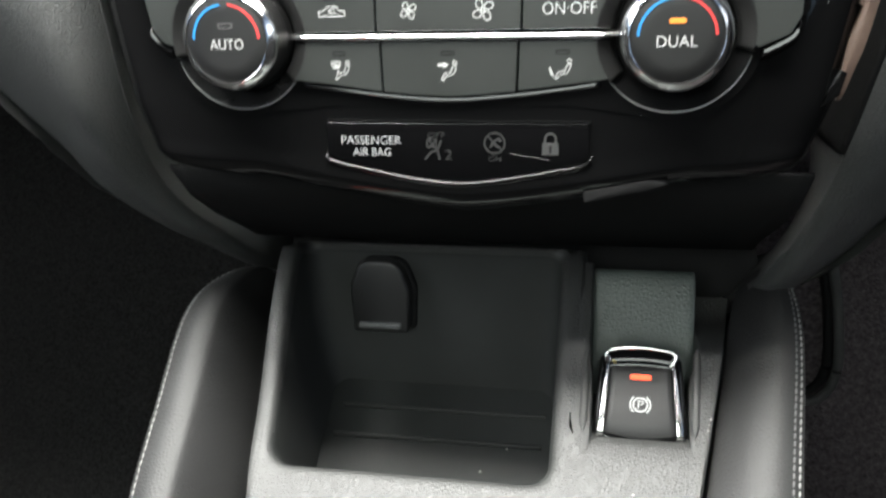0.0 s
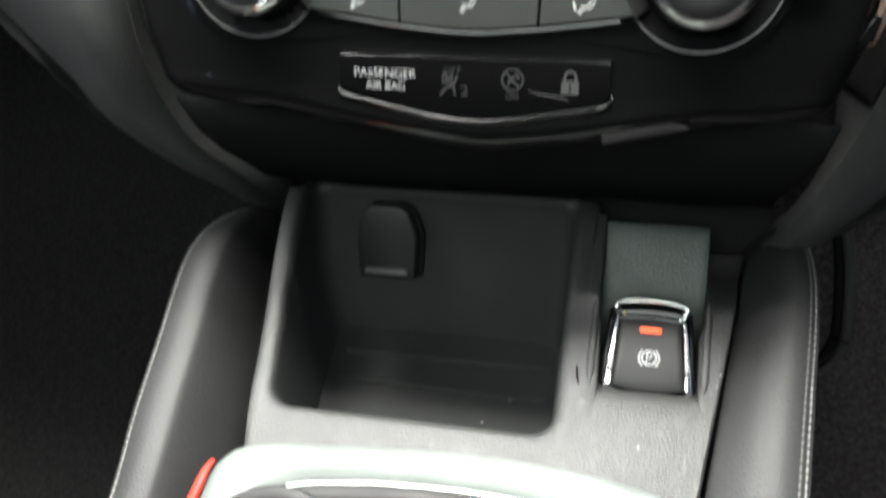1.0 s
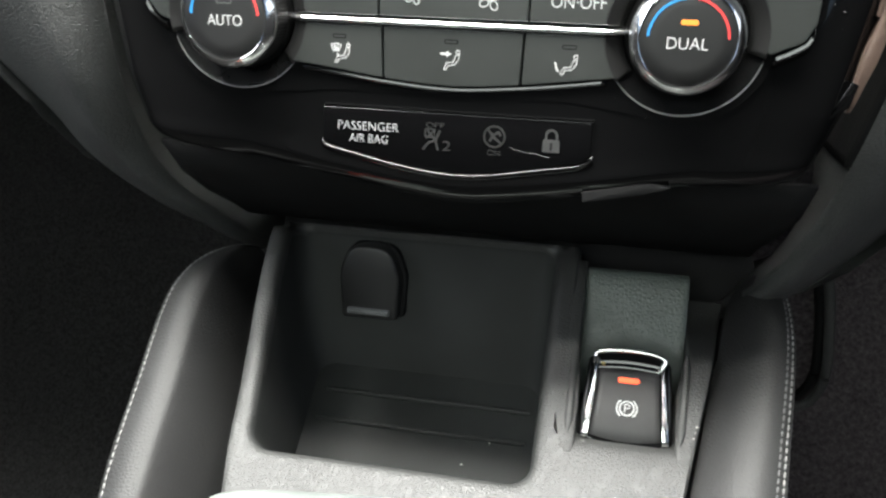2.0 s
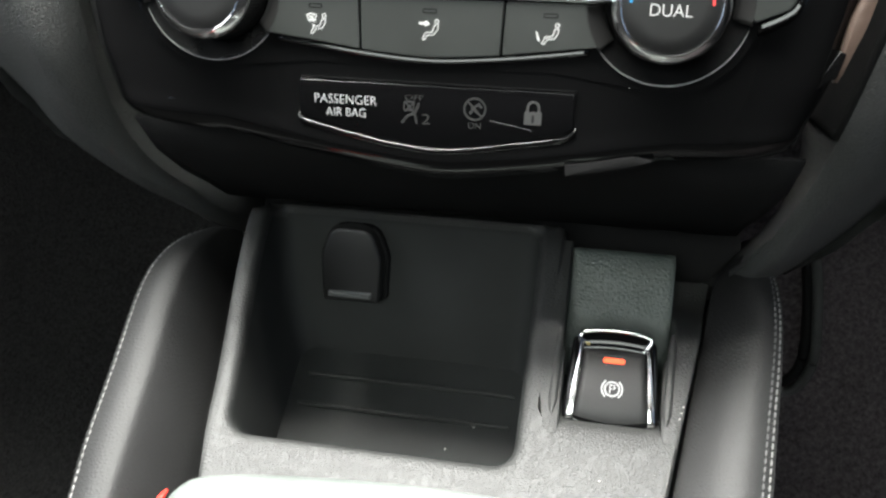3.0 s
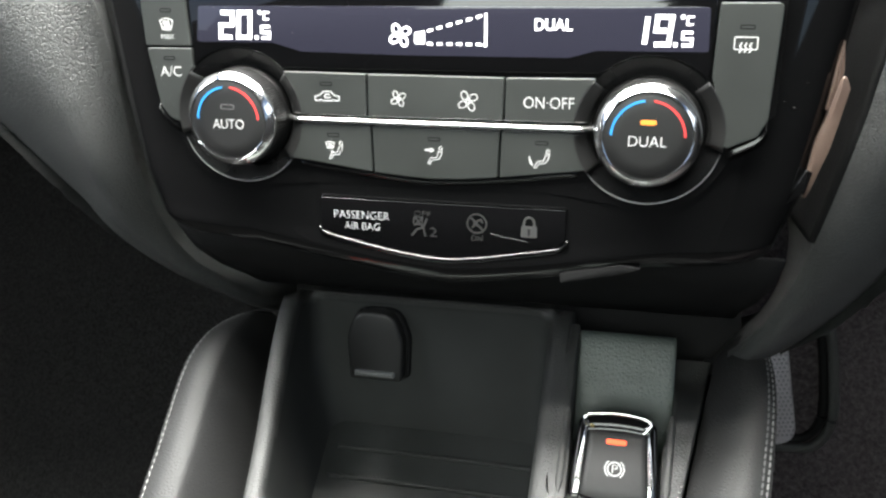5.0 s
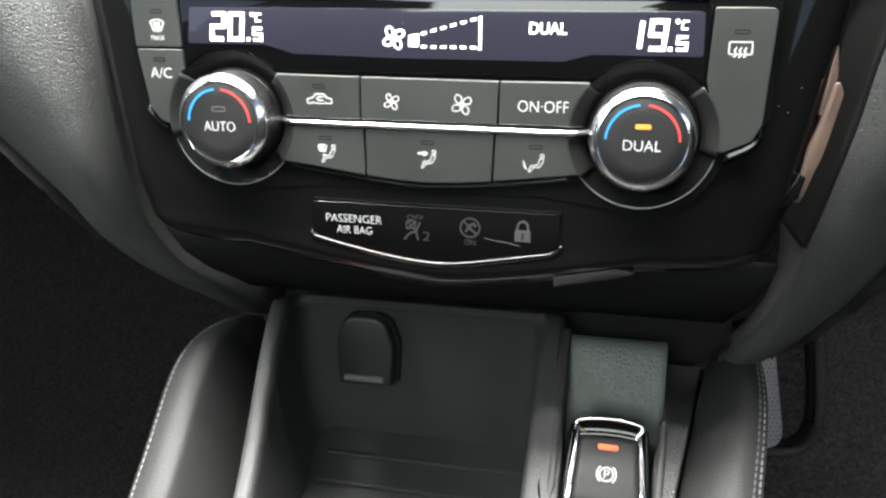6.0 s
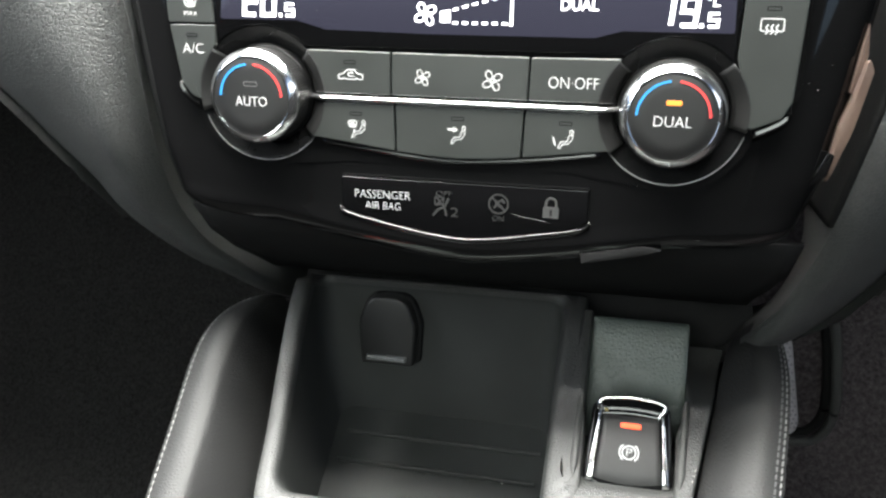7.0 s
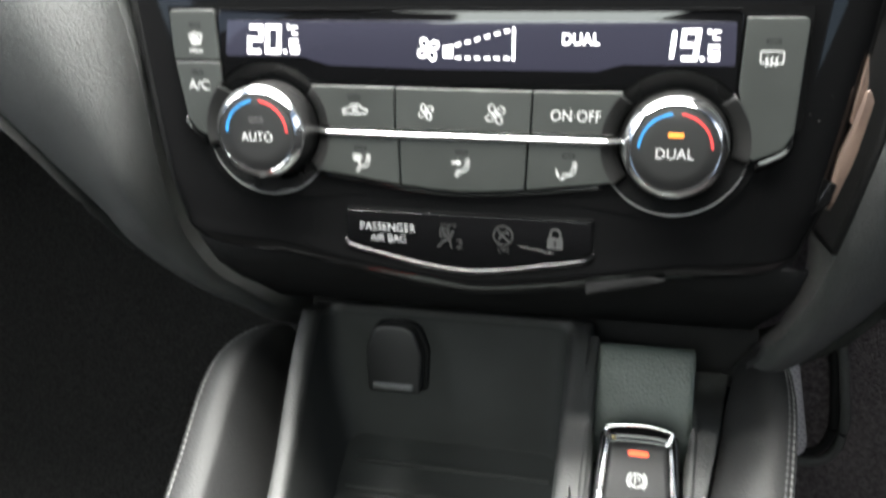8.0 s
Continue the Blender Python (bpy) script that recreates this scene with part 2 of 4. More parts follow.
def ribbon(bm, pts, w, z0, z1, closed=False):
    """A drawn line of width w, raised from z0 to z1, with mitred joints."""
    level[0] = (level[0] + 1) % 7
    z1 += 0.012 * level[0]
    p = [Vector((q[0], q[1])) for q in pts]
    n = len(p)
    left, right = [], []
    for i in range(n):
        a = p[i - 1] if (i or closed) else None
        b = p[(i + 1) % n] if (i < n - 1 or closed) else None
        m1 = (p[i] - a).normalized() if a is not None else (b - p[i]).normalized()
        m2 = (b - p[i]).normalized() if b is not None else m1
        s1, s2 = Vector((-m1.y, m1.x)), Vector((-m2.y, m2.x))
        m = s1 + s2
        m = m.normalized() if m.length > 1e-4 else s1
        k = w / 2 / max(0.4, m.dot(s1))
        left.append(p[i] + m * k)
        right.append(p[i] - m * k)
    rings = [[(r.x, r.y, z0), (l.x, l.y, z0), (l.x, l.y, z1), (r.x, r.y, z1)] for l, r in zip(left, right)]
    vs = loops(bm, rings, not closed, not closed)
    if closed:
        for k in range(4):
            j = (k + 1) % 4
            bm.faces.new((vs[-1][k], vs[-1][j], vs[0][j], vs[0][k]))
    return bm


def ring_points(cx, cy, r, a0=0, a1=360, n=20, ry=None):
    ry = r if ry is None else ry
    full = abs(a1 - a0) >= 360
    k = n if full else n + 1
    return [(cx + r * math.cos(radians(a0 + (a1 - a0) * i / n)), cy + ry * math.sin(radians(a0 + (a1 - a0) * i / n))) for i in range(k)]


def lettering(bm, text, x0, x1, y0, y1, z0, z1, weight=-0.012):
    """Writing in the built-in font, fitted to a box and raised from z0 to z1."""
    c = bpy.data.curves.new("lettering", "FONT")
    c.body, c.resolution_u, c.extrude, c.offset = text, 4, 0.5, weight
    ob = bpy.data.objects.new("lettering", c)
    scene.collection.objects.link(ob)
    me = bpy.data.meshes.new_from_object(ob.evaluated_get(bpy.context.evaluated_depsgraph_get()))
    bpy.data.objects.remove(ob)
    co = [v.co.copy() for v in me.vertices]
    ax, bx = min(v.x for v in co), max(v.x for v in co)
    ay, by = min(v.y for v in co), max(v.y for v in co)
    for v, p in zip(me.vertices, co):
        v.co = (x0 + (p.x - ax) / (bx - ax) * (x1 - x0), y0 + (p.y - ay) / (by - ay) * (y1 - y0), z0 if p.z < 0 else z1)
    bm.from_mesh(me)
    bpy.data.meshes.remove(me)
    return bm


STROKES = {"0": ((0, 0), (1, 0), (1, 2), (0, 2)), "1": ((1, 0), (1, 2)), "2": ((1, 0), (0, 0), (0, 1), (1, 1), (1, 2), (0, 2)),
           "5": ((0, 0), (1, 0), (1, 1), (0, 1), (0, 2), (1, 2)), "9": ((0, 0), (1, 0), (1, 2), (0, 2), (0, 1), (0.75, 1)), "C": ((1, 0), (0, 0), (0, 2), (1, 2))}


def digit(bm, ch, x, y, w, h, s, z0, z1, slant=0.08):
    """A digit of straight bars, as a liquid crystal shows it."""
    ribbon(bm, [(x + p * w + slant * q * h / 2, y + q * h / 2) for p, q in STROKES[ch]], s, z0, z1, ch == "0")


def smooth01(t):
    t = max(0.0, min(1.0, t))
    return t * t * (3 - 2 * t)


# ---------------------------------------------------------------- axes of the panel and the console
LEAN, SLOPE = 19.0, 17.2
PANEL = pose(0, 0, 0, 90 - LEAN, 0, 0)           # x across, y up the climate panel, z out of it
DECK = pose(0, -0.042, -0.123, SLOPE, 0, 0)      # x across, y forward along the console, z out of it

# ---------------------------------------------------------------- cabin shell


def box(bm, x0, x1, y0, y1, z0, z1):
    loops(bm, [[(x0, y0, z), (x1, y0, z), (x1, y1, z), (x0, y1, z)] for z in (z0, z1)], True, True)
    return bm


def structure(name, bm, mat, label, smooth=False):
    return tagged(part(name, bm, mat, None, "", smooth), label, "car interior", "", "structure")


bm = bmesh.new()
rows = []
for y, z in curve([(470, 60), (420, -120), (330, -225), (250, -330), (170, -405), (40, -440), (-400, -445), (-1700, -445)], 6):
    rows.append([(x, y, z + 5 * math.sin(x * 0.021 + y * 0.013)) for x in range(-760, 761, 40)])
thick(structure("floor", sheet(bm, rows), CARPET, "black carpeted footwell floor and toe board", True), 12, 1.0)
MAT = grained(material("mat_carpet", (0.05, 0.045, 0.047), 0.95, spec=0.1), 0.003, 1.0, 0.05)
pile = node(MAT, "ShaderNodeTexNoise", Scale=300.0, Detail=3.0, Roughness=0.7)
join(MAT, node(MAT, "ShaderNodeTexCoord").outputs["Object"], pile.inputs["Vector"])
tinted(MAT, pile.outputs["Fac"], 0.34, 0.68, (0.034, 0.030, 0.031), (0.096, 0.084, 0.088))
bm = bmesh.new()
rows = []
for y, z in curve([(395, -140), (330, -222), (250, -327), (170, -402), (40, -436), (-260, -440)], 8):
    rows.append([(x, y, z + 5 * math.sin(x * 0.021 + y * 0.013) + 3) for x in range(150, 611, 20)])
mat = sheet(bm, rows)
thick(tagged(part("floor_mat", mat, MAT, None), "dark brownish grey carpet mat in the footwell", "floor mat"), 5, 1.0)

bm = bmesh.new()
box(bm, -800, 800, -748, -50, 700, 720)
box(bm, -800, 800, -1750, -1352, 700, 720)
box(bm, -800, -402, -1350, -750, 700, 720)
box(bm, 202, 800, -1350, -750, 700, 720)
structure("ceiling", bm, LINING, "dark cloth roof lining round a glass roof")
for s, nm in ((-1, "wall_left"), (1, "wall_right")):
    bm = bmesh.new()
    a, b = sorted((s * 770, s * 800))
    box(bm, a, b, -1750, 480, -460, 200)
    box(bm, a, b, -1750, -880, 202, 698)
    box(bm, a, b, 90, 480, 202, 480)
    structure(nm, bm, LINING, "dark door trim below an open window")
bm = bmesh.new()
box(bm, -768, 768, -1750, -1720, -440, 698)
structure("wall_rear", bm, LINING, "dark rear of the cabin")
bm = bmesh.new()
box(bm, -768, 768, 482, 500, -460, 300)
structure("wall_front", bm, LINING, "dark bulkhead behind the dashboard")

# ---------------------------------------------------------------- dashboard
dash = thing("dashboard", PANEL, "black dashboard centre stack with gloss fascia and grained leather sides", "dashboard")


def half_width(v):
    pts = [(-60, 80), (-40, 93), (-24, 104), (-8, 117.5), (12, 125), (41, 130.5), (63, 134), (83, 137), (140, 149)]
    for (a, p), (b, q) in zip(pts, pts[1:]):
        if v <= b:
            f = max(0.0, (v - a) / (b - a))
            return p + (q - p) * f
    return 140


def lip(u):
    return -19.0 + 11.0 * min(1.0, abs(u - 3) / 75) ** 1.45 + max(0.0, abs(u) - 80) * 0.05


bm = bmesh.new()
rows = []
for s, n in ((-0.055, -26), (-0.05, -14), (-0.035, -5.5), (-0.018, -2.2), (0.0, -0.9), (0.012, -0.7), (0.03, -1.0)) + tuple((0.03 + 0.97 * k / 108, -1.1) for k in range(1, 109)):
    row = []
    for i in range(-72, 73):
        f = i / 72
        e = math.copysign(abs(f) ** 0.8, f)
        v = lip(e * 115) * (1 - s) + 150 * s
        u = e * half_width(v)
        row.append((u, v, n - 10.0 * abs(e) ** 14 - 3.0 * abs(e) ** 4))
    rows.append(row)
fascia = sheet(bm, rows)
# open behind the climate unit, whose faceplate closes it
KNOBS = ((-74.3, 36.2), (73.2, 35.3))
hidden = []
for f in fascia.faces:
    c = f.calc_center_median().xy
    if (abs(c.x) < 101 and 28 < c.y < 74) or min((c - Vector(k)).length for k in KNOBS) < 25.6:
        hidden.append(f)
bmesh.ops.delete(fascia, geom=hidden, context="FACES")
thick(part("fascia", fascia, PIANO, dash, "gloss black fascia with faint dust"), 3)

def ledge(points, width, steps=6):
    """A moulded step along a line on the panel: its sloping face looks up and out."""
    line = curve([(x, y, 0) for x, y in points], steps)
    rows = []
    for dy, n in ((0.5, -2.0), (0.3, -1.3), (0.0, -0.9), (-width * 0.5, -0.9 + width * 0.75), (-width, -0.9 + width * 1.3), (-width - 0.6, -0.8 + width * 1.3), (-width - 2.6, -1.3)):
        rows.append([(p.x, p.y + dy, n) for p in line])
    return sheet(bmesh.new(), rows)


# moulded step below the warning strip, which catches a line of light
thick(part("lower_step", ledge([(-45.3, -4.6), (-42, -6.6), (-26, -10.1), (-12, -12.6), (2, -13.8), (14, -12.8), (30, -10.0), (44, -7.3), (48, -4.6)], 0.42), PIANO, dash), 0.6)
part("upper_step", tube(bmesh.new(), curve([(-44, 7.7, -0.75), (-30, 7.6, -0.6), (3.4, 7.4, -0.5), (30, 7.3, -0.5), (47.6, 7.3, -0.6)], 8), 0.42), PIANO, dash)

# dark grey wedge added where the lip shows a grey reflection
part("lip_reflection", slab([(45.8, -20.8), (67, -16.2), (74.6, -13.4), (67, -12.3), (45.4, -16.8)], -6.0, -1.6, 0.5, 0.5), DARK, dash, "dark grey wedge added for a reflection on the lip")

# underside between the fascia lip and the tray
bm = bmesh.new()
rows = []
for v, n in ((-18, -36), (-33, -48), (-45, -62), (-55, -79), (-64.5, -95), (-68, -112), (-72, -150)):
    rows.append([((127 - 10 * smooth01((-v - 22) / 40)) * k / 20, v, n) for k in range(-20, 21)])
thick(part("lower_panel", sheet(bm, rows), DARK, dash, "matt dark underside"), 2)

# unseen upper dashboard, up to the foot of the windscreen, added to block daylight
bm = bmesh.new()
rows = []
for y, z in curve([(62, 100), (66, 160), (78, 230), (105, 275), (160, 295), (300, 300), (480, 290)], 5):
    row = []
    for x in range(-765, 766, 45):
        # unseen hump on the right keeps windscreen light off the right pad
        k = smooth01((x - 130) / 70) * smooth01((620 - x) / 80) * smooth01((z - 150) / 80)
        q = PANEL.inverted() @ Vector((0, (y - 75 * k) * MM, (z + 85 * k) * MM)) / MM
        row.append((x, q.y, q.z))
    rows.append(row)
thick(part("unseen_upper_body", sheet(bm, rows), LEATHER, dash, "unseen dark grained upper dashboard, added to block daylight"), 6)
# unseen lower dashboard, added to keep daylight out of the footwell
bm = bmesh.new()
rows = []
for y, z in curve([(75, 150), (110, 60), (150, -10), (210, -45), (330, -50), (470, -40)], 5):
    q = PANEL.inverted() @ Vector((0, y * MM, z * MM)) / MM
    rows.append([(x, q.y, q.z) for x in range(-765, 766, 45)])
thick(part("lower_body", sheet(bm, rows), DARK, dash, "unseen matt black lower dashboard"), 6)

LEFT_IN = [(-158.0, 150.0, 0), (-147.0, 112.0, 0), (-138.4, 83.0, 0), (-134.4, 62.5, -2), (-134.0, 40.3, -6), (-134.4, 8.9, -14), (-134.1, -17.2, -28), (-129.9, -38.6, -46), (-123.3, -54.8, -66), (-120.1, -75.7, -100), (-117.0, -100.0, -160)]
LEFT_OUT = [(-310.0, 160.0, 0), (-296.0, 125.0, 0), (-278.0, 80.0, 0), (-246.0, 45.0, -2), (-217.0, 15.0, -6), (-197.0, -10.0, -14), (-182.0, -34.5, -28), (-156.6, -55.5, -46), (-139.3, -71.3, -66), (-129.5, -91.8, -100), (-124.0, -116.0, -160)]
RIGHT_IN = [(172.0, 150.0, -12), (162.0, 108.0, -13), (153.5, 79.2, -14), (148.5, 63.0, -15), (144.8, 40.0, -17), (141.0, 20.9, -19), (136.0, -6.0, -26), (131.8, -30.0, -40), (122.6, -62.0, -62), (110.2, -91.8, -100), (98.0, -115.0, -150)]
RIGHT_OUT = [(310.0, 160.0, -12), (296.0, 115.0, -13), (262.0, 80.0, -14), (231.1, 47.7, -16), (203.6, 16.6, -16), (184.1, -14.7, -20), (170.0, -38.0, -30), (152.1, -65.9, -46), (133.6, -86.0, -66), (115.5, -106.5, -100), (104.0, -130.0, -150)]


def side_pad(inner, outer, parent, fall, tuck, under):
    """A leather pad between two edges: rolled in at the fascia, full in the middle, falling away outside."""
    bm, rows, edge = bmesh.new(), [], []
    for i, (a, b) in enumerate(zip(curve(inner, 8), curve(outer, 8))):
        roll_in = 2.0 + tuck * smooth01((i - 30) / 36)
        d = b - a
        w = d.length
        k = min(1.0, w / 60)
        g = under + (9.0 - under) * smooth01((i - 44) / 16)
        row = [tuple(a + d.normalized() * g + Vector((0, 0, -46))), tuple(a + d.normalized() * g / 3 + Vector((0, 0, -17))), tuple(a - d.normalized() * 0.2 + Vector((0, 0, -7 * k - 3)))]
        for j in range(15):
            f = j / 14
            n = -roll_in * (1 - f) ** 3 - 1.3 * tuck * max(0.0, 1 - f / 0.33) ** 1.4 - fall * f ** 1.7 * (0.3 + 0.7 * k)
            row.append(tuple(a + d * f + Vector((0, 0, n))))
        row.append(tuple(b + Vector((0, 0, -38))))
        row.append(tuple(b + Vector((0, 0, -90))))
        if under < 0 and i < 50:
            edge.append(row[:4])
            x, y, z = row[2]
            row[:2] = [(x, y, z - 0.02), (x, y, z - 0.01)]
        rows.append(row)
    # inner face of the leather pad, its shade put into black plastic
    if edge:
        thick(part("pad_edge_shade", sheet(bmesh.new(), edge), DARK, parent, "inner face of the pad, its shade painted matt black"), 2)
    return thick(part("side_pad", sheet(bm, rows), LEATHER, parent, "grained dark grey leather pad"), 2)


side_pad(LEFT_IN, LEFT_OUT, dash, 46.0, 14.0, 9.0)
side_pad(RIGHT_IN, RIGHT_OUT, dash, 58.0, 2.0, -12.0)

# tan edge reflection painted as bronze: slim upper blade, folded lower one, black end
part("edge_reflection", slab([(129.5, 42.9), (130.7, 42.3), (132.4, 49.0), (133.9, 55.3), (132.8, 66.1), (131.3, 57.7)], -14.5, -11.2, 0.3, 0.3), TAN, dash, "thin bronze sliver painted for a tan reflection")
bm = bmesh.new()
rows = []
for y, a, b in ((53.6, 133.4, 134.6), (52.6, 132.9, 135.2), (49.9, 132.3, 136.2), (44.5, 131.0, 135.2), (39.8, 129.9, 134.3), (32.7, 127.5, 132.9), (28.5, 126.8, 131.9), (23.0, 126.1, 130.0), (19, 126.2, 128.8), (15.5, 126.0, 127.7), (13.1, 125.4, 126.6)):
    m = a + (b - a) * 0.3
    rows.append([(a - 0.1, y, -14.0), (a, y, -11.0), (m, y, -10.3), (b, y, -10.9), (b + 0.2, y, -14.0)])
thick(part("edge_reflection", sheet(bm, rows), TAN, dash, "folded bronze sliver painted for a tan reflection"), 0.5)
part("sliver_end", slab([(121.4, 13.8), (118.6, 9.0), (126.2, 14.6), (127.9, 22.0), (125.5, 23.0)], -13.0, -10.0, 0.8, 0.6), PIANO, dash, "gloss black end of the bronze sliver")

# ---------------------------------------------------------------- climate control unit
unit = thing("climate_control_unit", PANEL, "black climate control unit with display, grey buttons and two chrome knobs", "climate control")
bm = bmesh.new()
plate = [(-112, 80.5), (-112, 42)] + ring_points(*KNOBS[0], 27.4, 192, 290, 24) + [(-40, 12.8), (0, 12.4), (40, 12.8)] + ring_points(*KNOBS[1], 27.4, 250, 348, 24) + [(113, 42), (113, 80.5)]
for ring in [plate] + [ring_points(x, y, 24.3, n=72) for x, y in KNOBS]:
    vs = [bm.verts.new((p[0], p[1], -0.85)) for p in ring]
    for a, b in zip(vs, vs[1:] + vs[:1]):
        bm.edges.new((a, b))
bmesh.ops.triangle_fill(bm, use_beauty=True, use_dissolve=False, edges=bm.edges[:])
thick(part("faceplate", bm, PIANO, unit, smooth=False), 2.4, 1.0)

glass = ring_points(*KNOBS[0], 24.9, 133, 46, 24) + ring_points(*KNOBS[1], 24.9, 131, 43, 24) + [(92.0, 77.5), (90.5, 79), (-90.3, 79), (-91.8, 77.5)]
display = part("display", prism(bmesh.new(), [Vector(p[:2]) for p in glass], -2.5, 0.1, 0.3), GLASS, unit, "dark glass display window")
part("lcd", slab([(-89.5, 63), (-60, 63), (-49, 60), (-10, 59.2), (46, 59.2), (55, 61.6), (90.5, 61.6), (90, 75.6), (-88, 75.6)], 0.0, 0.16, 1.0, 0.04), LCD, display, "lit purple-grey liquid crystal field")
part("upper_edge", tube(bmesh.new(), [(-91, 79.4, 0.1), (0, 79.6, 0.1), (91.5, 79.4, 0.1)], 0.45), PIANO, display)


def temperature(x, y, big, small, gap):
    q = x + gap

    def one(name, draw):
        bm = bmesh.new()
        draw(bm)
        part(name, bm, LIT, display, "lit white display segment", False)

    for k, ch in enumerate(big):
        one("digit", lambda bm: digit(bm, ch, x + 7.0 * k + (-0.6 if ch == "1" else 0), y, 4.5, 8.6, 1.5, 0.1, 0.24))
    one("decimal_point", lambda bm: prism(bm, rounded([(q - 0.4, y - 0.7), (q + 0.9, y - 0.7), (q + 0.9, y + 0.6), (q - 0.4, y + 0.6)], 0.3), 0.1, 0.24, 0.02))
    one("digit", lambda bm: digit(bm, small, q + 2.2, y - 0.2, 3.0, 4.0, 0.9, 0.1, 0.24))
    one("celsius_mark", lambda bm: digit(bm, "C", q + 3.5, y + 6.3, 1.9, 2.4, 0.55, 0.1, 0.24))
    one("degree_mark", lambda bm: ribbon(bm, ring_points(q + 2.1, y + 8.6, 0.55, n=10), 0.34, 0.1, 0.24, True))


temperature(-79.9, 64.7, "20", "5", 13.8)
temperature(66.3, 63.9, "19", "5", 13.4)
part("legend", lettering(bmesh.new(), "DUAL", 34.4, 46.8, 67.9, 71.7, 0.1, 0.24, 0.012), LIT, display, "lit white legend", False)


def fan(bm, cx, cy, r, w, z0, z1):
    for k in range(4):
        a = radians(90 * k + 20)
        pts = []
        for i in range(12):
            b = 2 * math.pi * i / 12
            x, y = 0.58 * r + 0.40 * r * math.cos(b), 0.30 * r * math.sin(b) + 0.14 * r
            pts.append((cx + x * math.cos(a) - y * math.sin(a), cy + x * math.sin(a) + y * math.cos(a)))
        ribbon(bm, pts, w, z0, z1, True)
    ribbon(bm, ring_points(cx, cy, 0.16 * r, n=10), w, z0, z1, True)


bm = bmesh.new()
fan(bm, -12.2, 66.0, 4.1, 0.65, 0.1, 0.24)
prism(bm, rounded([(-7.0, 63.2), (-3.4, 63.2), (-3.4, 67.6), (-7.0, 66.9)], 0.4), 0.1, 0.24, 0.02)
for k in range(6):
    a, b = k / 6 + 0.02, (k + 0.68) / 6
    ribbon(bm, [(-3.0 + 20.6 * a, 67.3 + 5.6 * a), (-3.0 + 20.6 * b, 67.3 + 5.6 * b)], 0.85, 0.1, 0.24)
    ribbon(bm, [(-3.0 + 20.6 * a, 63.2), (-3.0 + 20.6 * b, 63.2)], 0.85, 0.1, 0.24)
ribbon(bm, [(17.4, 73.0), (17.9, 73.0), (17.9, 62.9), (17.2, 62.9)], 0.85, 0.1, 0.24)
part("fan_gauge", bm, LIT, display, "lit white fan speed gauge", False)

bm = bmesh.new()
rows = []
for x, z in ((-57.5, -3.4), (-55.0, -1.6), (-52.6, 0.3), (-51.2, 1.15), (-50.2, 1.4), (-30, 1.4), (0, 1.4), (30, 1.4), (49.6, 1.4), (50.8, 1.1), (52.4, 0.2), (54.6, -1.6), (57.0, -3.4)):
    y = 35.85 - 0.004 * (x + 50)
    rows.append([(x, y + dy, z + dz) for dy, dz in ((1.05, -1.9), (1.0, -0.5), (0.75, 0.1), (0.3, 0.4), (-0.2, 0.4), (-0.65, 0.05), (-0.95, -0.6), (-1.05, -1.9))])
part("chrome_strip", sheet(bm, rows), CHROME_LINE, unit, "thin polished silver strip")

TOP = 1.0      # how far the buttons stand out


def dense(points, step=0.8):
    """A button's outline in short steps, cut back to a round edge where it meets the hollow of a knob."""
    out = []
    for a, b in zip(points, points[1:] + points[:1]):
        a, b = Vector(a), Vector(b)
        n = max(1, int((b - a).length / step))
        out += [a + (b - a) * k / n for k in range(n)]
    for c in KNOBS:
        c = Vector(c)
        inside = [(p - c).length < 24.6 for p in out]
        if not any(inside):
            continue
        k = next(i for i in range(len(out)) if inside[i - 1] and not inside[i])
        kept = [p for p in out[k:] + out[:k] if (p - c).length >= 24.6]
        a0, a1 = (math.atan2(p.y - c.y, p.x - c.x) for p in (kept[-1], kept[0]))
        turn = (a1 - a0 + math.pi) % (2 * math.pi) - math.pi
        n = max(2, int(abs(turn) * 24.6 / step))
        out = kept + [c + Vector((math.cos(a0 + turn * i / n), math.sin(a0 + turn * i / n))) * 24.6 for i in range(n + 1)]
    return out


def button(points, radius, lamp=None, lamp_w=4.2):
    b = part("button", prism(bmesh.new(), dense([tuple(p) for p in rounded(points, radius, 4)]), -0.6, TOP, 0.35), BUTTON, unit, "matt grey button", crease=14)
    if lamp:
        x, y = lamp
        bm = bmesh.new()
        ribbon(bm, rounded([(x - lamp_w / 2, y - 0.55), (x + lamp_w / 2, y - 0.55), (x + lamp_w / 2, y + 0.55), (x - lamp_w / 2, y + 0.55)], 0.3, 3), 0.36, TOP - 0.2, TOP + 0.05, True)
        part("indicator", bm, DARK, b, "unlit indicator outline", False)
    return b


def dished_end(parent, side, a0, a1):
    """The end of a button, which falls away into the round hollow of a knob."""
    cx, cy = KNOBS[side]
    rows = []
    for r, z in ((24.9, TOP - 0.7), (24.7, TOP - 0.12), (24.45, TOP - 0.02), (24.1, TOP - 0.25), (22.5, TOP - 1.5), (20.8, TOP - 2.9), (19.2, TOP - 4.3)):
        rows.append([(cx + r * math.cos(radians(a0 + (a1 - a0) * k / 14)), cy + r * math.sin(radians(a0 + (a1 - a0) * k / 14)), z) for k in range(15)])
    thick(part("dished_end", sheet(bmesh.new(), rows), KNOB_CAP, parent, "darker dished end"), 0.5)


def icon(parent, draw, mat=WHITE, label="white printed symbol", z=TOP):
    bm = bmesh.new()
    draw(bm, z - 0.1, z + 0.07)
    return part("icon", bm, mat, parent, label, False)


